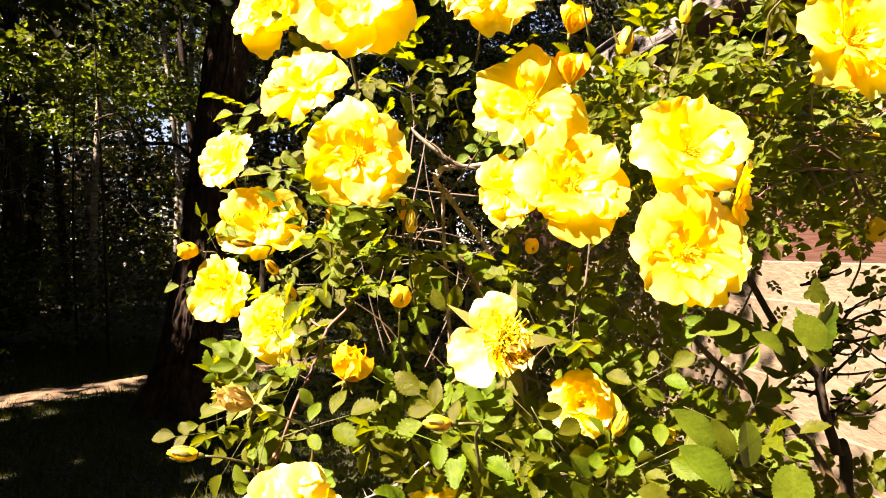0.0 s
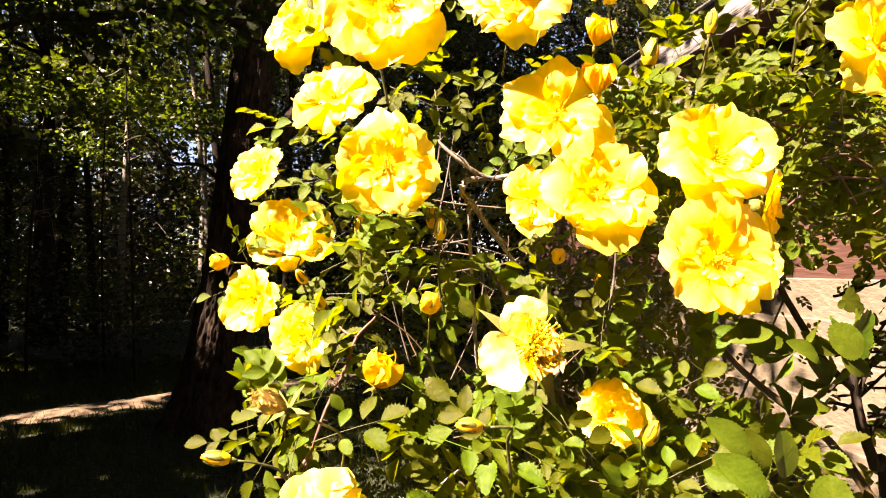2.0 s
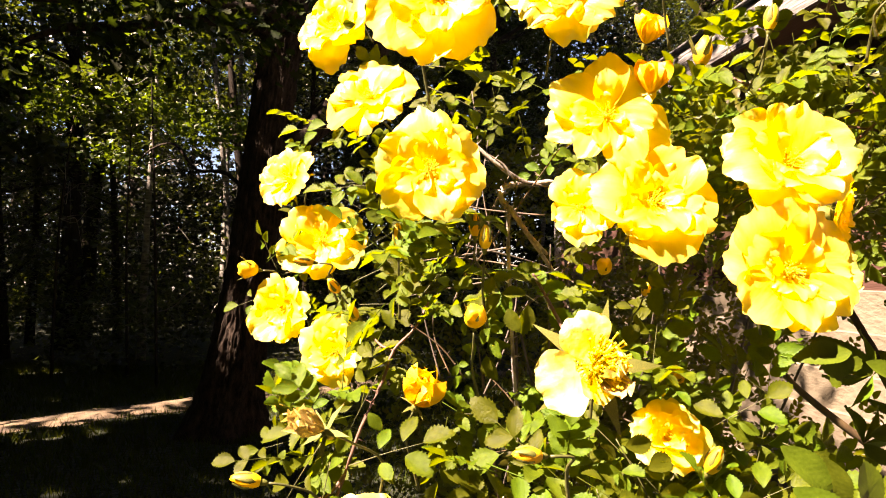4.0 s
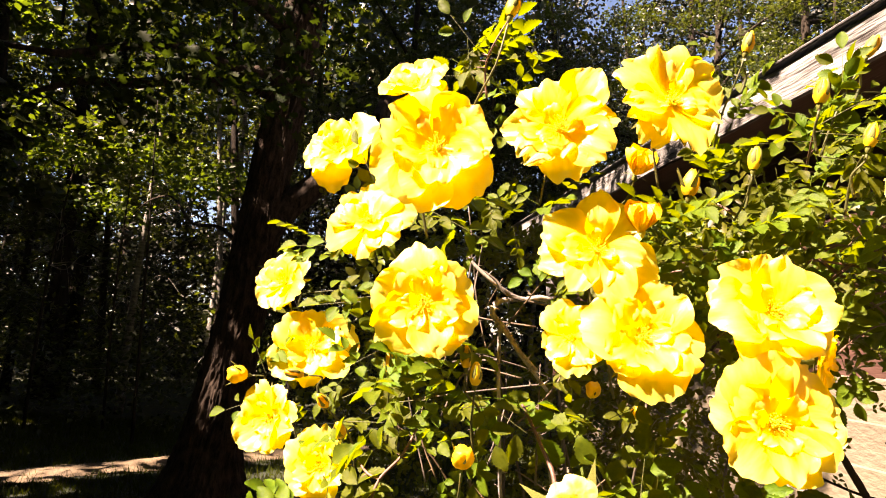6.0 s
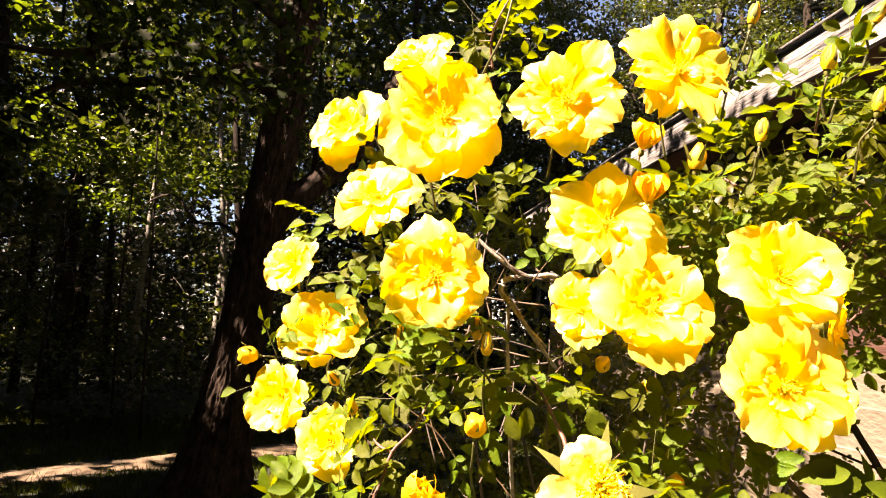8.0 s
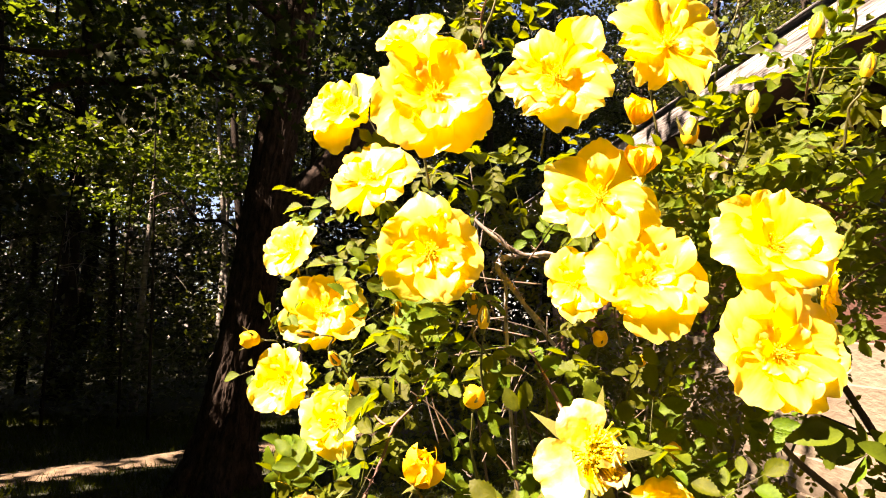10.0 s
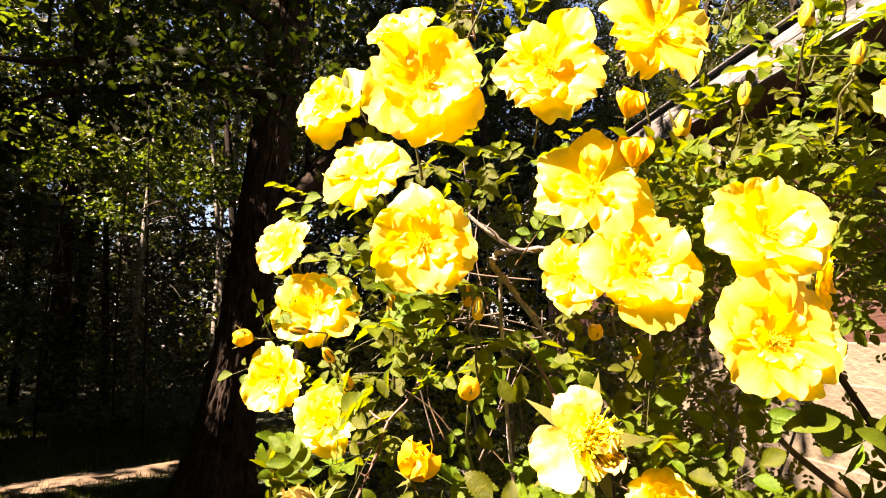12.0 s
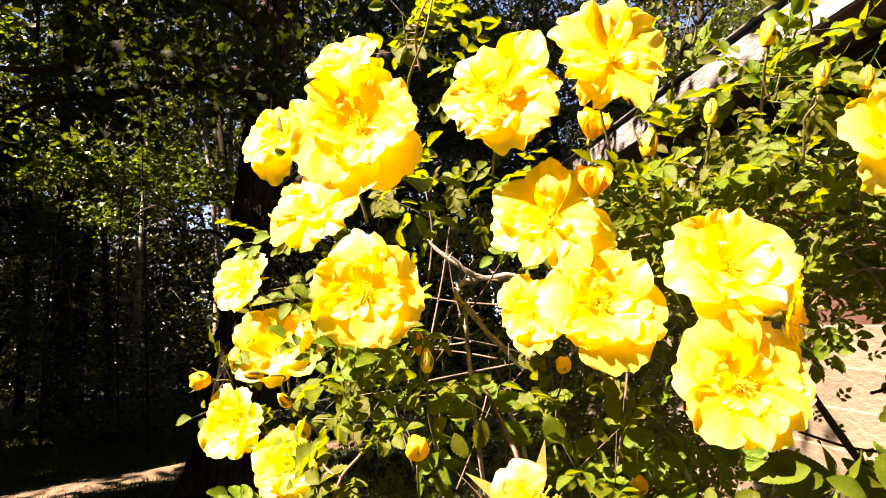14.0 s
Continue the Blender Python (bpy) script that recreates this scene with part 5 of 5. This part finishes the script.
rose_leaf((0.1502, 0.3100, 1.2464), (0.9, -0.1, 0.2), 0.0361, (-0.4, -0.8, 0.8), 2, 67)
rose_leaf((0.1059, 0.3500, 1.2632), (0.8, -0.1, 0.5), 0.0344, (-0.4, -0.8, 0.8), 2, 68)
rose_leaf((0.0448, 0.3000, 1.2698), (0.5, -0.1, -0.9), 0.0413, (-0.4, -0.9, 0.7), 2, 69)

# leaf masses of the bush
LEAF_SPRAYS = []
for k in range(5):
    r2 = random.Random(900 + k)
    pieces = []
    for lm in leaflet_poses(1.0, 3 if k % 2 else 2, r2):
        simple = [(0, 0, 0), (-0.30, 0.38, 0.10), (-0.21, 0.74, 0.05), (0, 1, -0.10), (0.21, 0.74, 0.05), (0.30, 0.38, 0.10), (0, 0.5, 0.0)]
        pieces.append(([lm @ Vector(p) for p in simple], [(0, 6, 1), (1, 6, 2), (2, 6, 3), (3, 6, 4), (4, 6, 5), (5, 6, 0)]))
    LEAF_SPRAYS.append(join(pieces))


def bush_fill(count, name, slope_x, slope_z, depth, sizes, keep=None, seed=0, single=0):
    """Feathered leaves strewn through a part of the bush, seen as spans of x and height per metre of depth."""
    r2 = random.Random(seed)
    verts, faces = [], []
    made = 0
    while made < count:
        sx, sz = r2.uniform(*slope_x), r2.uniform(*slope_z)
        if keep and not keep(sx, sz, r2.random()):
            continue
        y = r2.uniform(*depth)
        place = Vector((sx * y, y, 1.37 + sz * y))
        if y > 0.8:
            place += Vector((r2.gauss(0, 0.09), abs(r2.gauss(0, 0.12)), r2.gauss(0, 0.05)))
            if place.z < 0.03 or place.x > 1.2:
                continue
        way = Vector((r2.gauss(-0.1, 0.7), r2.gauss(-0.35, 0.5), r2.gauss(0.15, 0.6)))
        up = Vector((r2.gauss(-0.3, 0.4), r2.gauss(-0.5, 0.4), 0.7))
        length = r2.uniform(*sizes)
        m = leaf_frame(place, way, up) @ Matrix.Scale(length, 4)
        made += 1
        if made <= single:
            part("leaf", SPRAY_MESHES[made % len(SPRAY_MESHES)], bush, m=m)
            continue
        v, f = LEAF_SPRAYS[made % len(LEAF_SPRAYS)]
        base = len(verts)
        verts += [m @ p for p in v]
        faces += [tuple(i + base for i in q) for q in f]
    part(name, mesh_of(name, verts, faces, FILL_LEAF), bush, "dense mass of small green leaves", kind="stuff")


SPRAY_MESHES = []
for k in range(6):
    r2 = random.Random(950 + k)
    pieces = []
    for lm in leaflet_poses(1.0, 3 if k % 2 else 2, r2):
        src = LEAFLETS[r2.randrange(4)]
        pieces.append(([lm @ v.co for v in src.vertices], [tuple(p.vertices) for p in src.polygons]))
    pieces.append(([v.co.copy() for v in RACHIS.vertices], [tuple(p.vertices) for p in RACHIS.polygons]))
    SPRAY_MESHES.append(mesh_of("leaf", *join(pieces), LEAF))


def leaf_bunch(place, count, length, seed):
    """A few whole leaves spreading from one point of a twig."""
    r2 = random.Random(seed)
    for k in range(count):
        way = Vector((r2.gauss(0, 0.8), r2.gauss(-0.3, 0.5), r2.gauss(0.25, 0.7)))
        up = Vector((r2.gauss(-0.25, 0.4), r2.gauss(-0.4, 0.35), 0.9))
        spot = Vector(place) + Vector((r2.gauss(0, 0.008), r2.gauss(0, 0.01), r2.gauss(0, 0.008)))
        part("leaf", SPRAY_MESHES[r2.randrange(6)], bush, m=leaf_frame(spot, way, up) @ Matrix.Scale(length * r2.uniform(0.75, 1.2), 4))


leaf_bunch((-0.0334, 0.3637, 1.5701), 3, 0.026, 1)
leaf_bunch((-0.0179, 0.3637, 1.5499), 5, 0.030, 2)
leaf_bunch((-0.0043, 0.4000, 1.5616), 3, 0.028, 3)
leaf_bunch((0.0075, 0.4300, 1.5669), 3, 0.030, 4)
leaf_bunch((-0.0492, 0.3700, 1.4589), 4, 0.028, 5)
leaf_bunch((-0.0372, 0.3800, 1.4674), 3, 0.028, 6)
leaf_bunch((-0.0622, 0.3600, 1.4526), 3, 0.022, 7)
leaf_bunch((-0.0109, 0.4000, 1.4670), 3, 0.028, 8)
leaf_bunch((0.1056, 0.4000, 1.4495), 5, 0.032, 9)
leaf_bunch((0.1235, 0.4100, 1.4400), 4, 0.030, 10)
leaf_bunch((0.1496, 0.4200, 1.4959), 5, 0.028, 11)
leaf_bunch((0.1857, 0.4200, 1.5007), 5, 0.030, 12)
leaf_bunch((0.2065, 0.4200, 1.4884), 5, 0.030, 13)
leaf_bunch((0.2191, 0.4000, 1.5112), 3, 0.030, 14)
leaf_bunch((0.2342, 0.3800, 1.4891), 4, 0.032, 15)
leaf_bunch((0.2488, 0.3800, 1.5241), 3, 0.032, 16)
leaf_bunch((0.1617, 0.4000, 1.5353), 3, 0.026, 17)
leaf_bunch((0.1550, 0.3200, 1.4988), 3, 0.024, 18)
leaf_bunch((-0.1235, 0.4100, 1.4346), 3, 0.026, 19)
leaf_bunch((-0.1715, 0.4300, 1.3512), 2, 0.022, 20)
leaf_bunch((0.0272, 0.3800, 1.3553), 2, 0.026, 23)
leaf_bunch((0.1249, 0.4000, 1.2738), 3, 0.028, 24)
leaf_bunch((0.1517, 0.4000, 1.2546), 5, 0.030, 25)
leaf_bunch((0.1223, 0.3800, 1.2230), 4, 0.030, 26)
leaf_bunch((0.0779, 0.3600, 1.2228), 4, 0.032, 27)
leaf_bunch((0.0240, 0.3300, 1.2334), 4, 0.034, 28)
leaf_bunch((0.0110, 0.3200, 1.2185), 3, 0.034, 29)
leaf_bunch((0.0573, 0.3400, 1.2168), 4, 0.034, 30)
leaf_bunch((0.0952, 0.3600, 1.2124), 4, 0.030, 31)
leaf_bunch((-0.1220, 0.3500, 1.2330), 3, 0.026, 32)
leaf_bunch((-0.0945, 0.3600, 1.2814), 3, 0.026, 33)
leaf_bunch((0.1874, 0.4200, 1.3021), 3, 0.026, 34)
rose_leaf((0.1727, 0.3150, 1.5177), (0.0, -0.05, 1), 0.0258, (-0.2, -0.9, 0.2), 2, 80)
rose_leaf((0.1736, 0.3150, 1.5193), (1, -0.1, 0.0), 0.0224, (-0.2, -0.8, 0.6), 1, 81)
rose_leaf((0.1626, 0.3300, 1.5123), (-1, -0.1, 0.05), 0.0224, (-0.2, -0.8, 0.6), 2, 82)
rose_leaf((0.1624, 0.3250, 1.5006), (1, -0.1, 0.2), 0.0258, (-0.2, -0.8, 0.6), 2, 83)
rose_leaf((0.1360, 0.3700, 1.5725), (-1, 0, 0.1), 0.0172, (-0.2, -0.8, 0.6), 2, 84)
rose_leaf((0.1384, 0.3720, 1.5640), (-0.9, 0, -0.3), 0.0189, (-0.2, -0.8, 0.6), 2, 85)
leaf_bunch((0.1739, 0.3450, 1.5116), 4, 0.026, 86)
leaf_bunch((0.1721, 0.3600, 1.5081), 4, 0.026, 87)
leaf_bunch((0.1859, 0.3500, 1.5034), 4, 0.028, 88)
leaf_bunch((0.1695, 0.3700, 1.5243), 3, 0.022, 89)
leaf_bunch((0.2088, 0.3600, 1.5164), 4, 0.028, 90)
leaf_bunch((0.1788, 0.3800, 1.4965), 4, 0.028, 91)
leaf_bunch((0.2060, 0.3800, 1.4864), 4, 0.030, 92)
leaf_bunch((0.2156, 0.3600, 1.4920), 4, 0.030, 93)
leaf_bunch((0.1599, 0.4000, 1.5017), 4, 0.026, 94)
leaf_bunch((-0.0640, 0.3400, 1.3660), 4, 0.024, 201)
leaf_bunch((-0.0470, 0.3300, 1.3520), 5, 0.027, 202)
leaf_bunch((-0.0300, 0.3500, 1.3740), 4, 0.024, 204)
leaf_bunch((-0.0100, 0.3300, 1.3510), 5, 0.027, 205)
leaf_bunch((-0.0710, 0.3400, 1.3340), 5, 0.027, 208)
leaf_bunch((-0.0640, 0.3600, 1.3820), 5, 0.027, 211)
leaf_bunch((0.0580, 0.3700, 1.3320), 5, 0.027, 214)
leaf_bunch((-0.0480, 0.3100, 1.3160), 3, 0.021, 215)
leaf_bunch((0.0100, 0.2900, 1.2640), 3, 0.030, 301)
leaf_bunch((0.0200, 0.2800, 1.2560), 3, 0.033, 302)
leaf_bunch((0.0485, 0.3600, 1.2475), 3, 0.027, 303)
leaf_bunch((0.0680, 0.3720, 1.2337), 4, 0.030, 304)
leaf_bunch((0.0130, 0.2700, 1.2410), 3, 0.033, 305)
leaf_bunch((0.0360, 0.2800, 1.2400), 3, 0.027, 306)
leaf_bunch((0.0560, 0.2900, 1.2330), 3, 0.030, 307)
leaf_bunch((-0.0070, 0.2800, 1.2560), 4, 0.033, 308)
leaf_bunch((0.0030, 0.2700, 1.2330), 3, 0.027, 309)
leaf_bunch((0.0230, 0.2700, 1.2300), 3, 0.030, 310)
leaf_bunch((0.1011, 0.3750, 1.2144), 3, 0.033, 311)
leaf_bunch((0.1173, 0.3800, 1.2346), 4, 0.027, 312)
leaf_bunch((0.1343, 0.3850, 1.2474), 3, 0.030, 313)
leaf_bunch((0.1400, 0.3800, 1.2780), 3, 0.033, 314)
leaf_bunch((0.0930, 0.3000, 1.2210), 3, 0.027, 315)
leaf_bunch((-0.1170, 0.3400, 1.2450), 3, 0.033, 317)
leaf_bunch((-0.1140, 0.3100, 1.2270), 3, 0.027, 318)
leaf_bunch((-0.1120, 0.3450, 1.2590), 3, 0.030, 319)
leaf_bunch((-0.0850, 0.3350, 1.2750), 4, 0.033, 320)
leaf_bunch((-0.0300, 0.3100, 1.2770), 3, 0.027, 321)
leaf_bunch((0.1360, 0.3400, 1.2350), 3, 0.030, 322)
leaf_bunch((0.1410, 0.3100, 1.2230), 3, 0.033, 323)
leaf_bunch((0.1640, 0.3200, 1.2310), 4, 0.027, 324)
leaf_bunch((0.1580, 0.3800, 1.2520), 3, 0.030, 325)
leaf_bunch((0.0615, 0.3700, 1.2660), 3, 0.033, 326)
leaf_bunch((0.0730, 0.3400, 1.3100), 3, 0.027, 327)
leaf_bunch((0.0570, 0.3300, 1.3010), 4, 0.030, 328)
leaf_bunch((-0.0180, 0.3100, 1.2660), 3, 0.033, 329)


def left_edge(sx, sz, q):
    edge = -0.27 if sz > 0.1 else (-0.30 if sz > -0.2 else -0.33)
    top = 0.28 if sx < 0.1 else 0.22
    hollow = -0.12 < sx < 0.26 and -0.30 < sz < 0.12
    low = -0.19 < sx < 0.03 and sz < -0.17
    return sx > edge + 0.04 * q and sz < top and (not hollow or q < 0.1) and (not low or q < 0.05)


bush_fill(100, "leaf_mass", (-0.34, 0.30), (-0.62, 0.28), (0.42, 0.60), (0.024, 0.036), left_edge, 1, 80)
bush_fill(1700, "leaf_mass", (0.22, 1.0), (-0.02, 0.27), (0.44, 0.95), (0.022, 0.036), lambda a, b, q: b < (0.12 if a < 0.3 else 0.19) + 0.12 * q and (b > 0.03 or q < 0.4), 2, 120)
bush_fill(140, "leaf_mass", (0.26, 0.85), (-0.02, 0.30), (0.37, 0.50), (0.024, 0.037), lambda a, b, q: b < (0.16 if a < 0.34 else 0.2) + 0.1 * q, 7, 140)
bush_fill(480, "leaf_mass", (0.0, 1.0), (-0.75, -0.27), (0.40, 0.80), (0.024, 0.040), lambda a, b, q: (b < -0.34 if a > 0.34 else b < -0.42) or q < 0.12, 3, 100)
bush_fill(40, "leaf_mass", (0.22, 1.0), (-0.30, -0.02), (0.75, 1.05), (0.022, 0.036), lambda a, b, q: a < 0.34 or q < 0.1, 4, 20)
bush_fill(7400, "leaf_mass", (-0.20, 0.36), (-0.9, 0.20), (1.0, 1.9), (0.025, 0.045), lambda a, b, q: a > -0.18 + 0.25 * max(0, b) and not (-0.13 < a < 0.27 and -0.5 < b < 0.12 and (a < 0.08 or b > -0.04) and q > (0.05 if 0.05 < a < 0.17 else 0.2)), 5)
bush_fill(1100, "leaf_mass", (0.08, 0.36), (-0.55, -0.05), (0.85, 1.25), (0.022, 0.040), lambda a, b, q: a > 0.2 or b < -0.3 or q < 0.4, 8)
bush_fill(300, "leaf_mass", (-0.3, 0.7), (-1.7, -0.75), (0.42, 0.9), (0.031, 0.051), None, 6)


def bush_skirt():
    """The leafy foot of the bush, from the ground up to the hanging sprays."""
    r2 = random.Random(61)
    verts, faces = [], []
    for k in range(1500):
        a, h = r2.uniform(0, 6.283), r2.random()
        wide = (0.42 + 0.3 * h) * math.sqrt(r2.uniform(0.25, 1.0))
        place = Vector((0.16 + 0.95 * wide * math.cos(a), 1.12 + 0.85 * wide * math.sin(a), 0.06 + 0.72 * h))
        m = leaf_frame(place, (math.cos(a) + r2.gauss(0, 0.4), math.sin(a) + r2.gauss(0, 0.4), r2.gauss(0, 0.4)), (r2.gauss(0, 0.3), r2.gauss(0, 0.3), 1)) @ Matrix.Scale(r2.uniform(0.03, 0.055), 4)
        v, f = LEAF_SPRAYS[k % len(LEAF_SPRAYS)]
        base = len(verts)
        verts += [m @ p for p in v]
        faces += [tuple(i + base for i in q) for q in f]
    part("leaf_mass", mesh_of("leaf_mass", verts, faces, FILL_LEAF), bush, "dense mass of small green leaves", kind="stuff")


bush_skirt()

# ---- weed shrub in front of the house wall ----
weed = tagged(new("berry_shrub"), "dark-stemmed shrub with large lobed leaves beside the rose", "shrub")
weed.location = (0.30, 0.42, -0.02)


def big_leaf_mesh(name, lobes, mat, seed):
    """A broad leaf with toothed edge: three pointed lobes, or one oval blade; about 1 long along y."""
    n = 60
    verts = [(0, 0.12, 0)]
    for k in range(n):
        a = 6.28318 * k / n
        if lobes:
            r = 0.36 + 0.22 * max(0, math.cos(1.5 * (a - math.pi / 2) * 2)) ** 0.8
            r *= 0.75 + 0.25 * math.sin(a)
        else:
            r = 0.42 / math.sqrt((math.cos(a) / 0.82) ** 2 + math.sin(a) ** 2)
        r *= 1.0 + (0.05 if k % 2 else -0.02)
        x, y = r * math.cos(a), 0.40 + r * math.sin(a)
        verts.append((x, y, 0.18 * abs(x) - 0.12 * y * y + 0.05 * noise.noise((x * 3, y * 3, seed))))
    faces = [(0, 1 + k, 1 + (k + 1) % n) for k in range(n)]
    verts[0] = (0, 0.4, -0.02)
    return mesh_of(name, verts, faces, mat)


LOBED = [big_leaf_mesh("lobed_leaf", True, BIG_LEAF, k) for k in range(2)]
ROUND = [big_leaf_mesh("oval_leaf", False, BIG_LEAF, k + 4) for k in range(2)]
LONG = leaflet_mesh("long_leaf", BIG_LEAF, 16, 0.22, 9, 0.05)


def weed_leaf(me, place, way, size, up, label=""):
    m = Matrix.Translation(-weed.location) @ leaf_frame(place, way, up) @ Matrix.Scale(size, 4)
    part("leaf", me, weed, label, m)


def weed_cane(points, radii, seed):
    cane([Vector(p) - weed.location for p in points], radii, DARK_BARK if seed % 2 else YOUNG_STEM, "", 0, seed, weed, "branch")


weed_leaf(LOBED[0], (0.1526, 0.3000, 1.2960), (-0.6, 0, 0.8), 0.028, (0.3, -0.9, -0.1))
weed_leaf(LONG, (0.1511, 0.3000, 1.3115), (-1, 0, -0.1), 0.026, (0.1, -0.8, 0.5))
weed_leaf(LONG, (0.1569, 0.3000, 1.3072), (1, 0, -0.55), 0.022, (0.1, -0.8, 0.5))
weed_leaf(LOBED[1], (0.1918, 0.3100, 1.2969), (0.5, 0, 0.7), 0.030, (0.3, -0.9, -0.1))
weed_leaf(ROUND[0], (0.1451, 0.2800, 1.2470), (0, 0, 1), 0.025, (0.5, -0.9, -0.2))
weed_leaf(ROUND[1], (0.1539, 0.2600, 1.2345), (0.0, 0, 1), 0.024, (-0.3, -0.9, 0.4))
weed_leaf(LONG, (0.1089, 0.2800, 1.2738), (0.8, -0.1, -0.7), 0.030, (-0.4, -0.6, 0.7))
weed_leaf(LONG, (0.1036, 0.2600, 1.2631), (0.8, -0.1, -0.6), 0.033, (-0.4, -0.6, 0.7))
weed_leaf(LONG, (0.1322, 0.2900, 1.2670), (0.4, 0.0, -0.9), 0.026, (-0.4, -0.7, 0.6))
weed_leaf(LOBED[0], (0.2193, 0.3600, 1.3297), (0.4, 0, -0.3), 0.022, (-0.3, -0.9, 0.3))
weed_leaf(ROUND[0], (0.1930, 0.3000, 1.3000), (-0.5, 0, 0.6), 0.024, (0.3, -0.9, -0.1))
weed_leaf(LONG, (0.1704, 0.3200, 1.2691), (1, 0, 0.05), 0.022, (0.2, -0.8, 0.5))


def palmate(place, size, turn, seed):
    """Narrow pointed leaflets spreading from one point."""
    r2 = random.Random(seed)
    for k in range(5):
        a = turn + radians(-95 + 47 * k)
        weed_leaf(LONG, place, (math.sin(a), r2.uniform(-0.2, 0.2), math.cos(a)), size * (1.15 if k == 2 else 0.9), (0.6 + r2.uniform(-0.2, 0.2), -0.4, -0.6))


palmate((0.1660, 0.3100, 1.3000), 0.024, -0.9, 1)
palmate((0.1964, 0.3200, 1.2980), 0.024, 0.6, 2)
palmate((0.1794, 0.3400, 1.2600), 0.024, 1.3, 3)
palmate((0.2080, 0.3500, 1.2760), 0.022, -0.6, 4)
for i in range(60):
    r2 = random.Random(1300 + i)
    q = r2.random()
    y = 0.43 + 0.04 * q
    spot = Vector((0.29 + 0.10 * q + r2.gauss(0, 0.018), y + r2.gauss(0, 0.01), 1.27 + 0.06 * r2.random() + 0.02 * q))
    weed_leaf(ROUND[i % 2], spot, (r2.gauss(0, 1), r2.gauss(0, 0.4), r2.gauss(0, 1)), r2.uniform(0.006, 0.012), (r2.gauss(0.2, 0.5), -0.7, r2.gauss(0, 0.5)))
weed_cane([(0.1977, 0.4000, 1.3542), (0.2072, 0.4000, 1.3312), (0.2187, 0.4000, 1.3102), (0.2419, 0.4100, 1.2797), (0.2659, 0.4200, 1.2599)], [0.0016, 0.002, 0.0022, 0.0024, 0.0026], 1)
weed_cane([(0.2639, 0.4200, 1.2901), (0.2671, 0.4200, 1.2619), (0.2719, 0.4200, 1.2338), (0.2799, 0.4200, 1.2056), (0.2949, 0.4300, 1.1610), (0.31, 0.45, 0.7), (0.30, 0.43, -0.02)], [0.0024, 0.003, 0.0034, 0.0036, 0.0044, 0.005, 0.006], 3)
weed_cane([(0.1921, 0.4600, 1.2844), (0.2074, 0.4550, 1.2655), (0.2310, 0.4500, 1.2448), (0.2612, 0.4500, 1.2211), (0.2764, 0.4400, 1.1987), (0.2907, 0.4300, 1.1692)], [0.002, 0.0024, 0.0028, 0.003, 0.0034, 0.0038], 2)
weed_cane([(0.2679, 0.4200, 1.2498), (0.2866, 0.4300, 1.2763), (0.3143, 0.4400, 1.2830), (0.3517, 0.4500, 1.2858)], [0.0018, 0.0014, 0.0012, 0.001], 5)
weed_cane([(0.2699, 0.4200, 1.2458), (0.2537, 0.4300, 1.2475), (0.2469, 0.4400, 1.2324)], [0.0014, 0.0012, 0.0008], 7)
weed_cane([(0.2743, 0.4300, 1.2598), (0.3086, 0.4500, 1.3009), (0.3419, 0.4600, 1.3152)], [0.0014, 0.0011, 0.0008], 9)
weed_cane([(0.2739, 0.4200, 1.2217), (0.3059, 0.4400, 1.2451), (0.3507, 0.4600, 1.2491)], [0.0016, 0.0012, 0.0008], 11)
weed_cane([(0.2174, 0.4400, 1.2999), (0.2568, 0.4500, 1.2858), (0.2934, 0.4600, 1.2800)], [0.0008, 0.001, 0.0012], 13)
# fine dark twigs with small leaves beside the wall
for i in range(16):
    r2 = random.Random(1500 + i)
    a = Vector((r2.uniform(0.262, 0.30), r2.uniform(0.42, 0.46), r2.uniform(1.22, 1.33)))
    d = Vector((r2.uniform(0.03, 0.09), r2.gauss(0, 0.01), r2.uniform(-0.02, 0.045)))
    weed_cane([a, a + d * 0.4 + Vector((0, 0, r2.gauss(0, 0.004))), a + d * 0.75 + Vector((0, 0, r2.gauss(0, 0.005))), a + d], [0.0011, 0.0009, 0.0007, 0.0004], 1601 + 2 * i)
    for k in range(5):
        q = a + d * r2.uniform(0.25, 1.0)
        weed_leaf(ROUND[k % 2], q, (r2.gauss(0, 1), r2.gauss(0, 0.4), r2.gauss(0.2, 1)), r2.uniform(0.006, 0.012), (r2.gauss(0.3, 0.5), -0.6, r2.gauss(0.2, 0.5)))
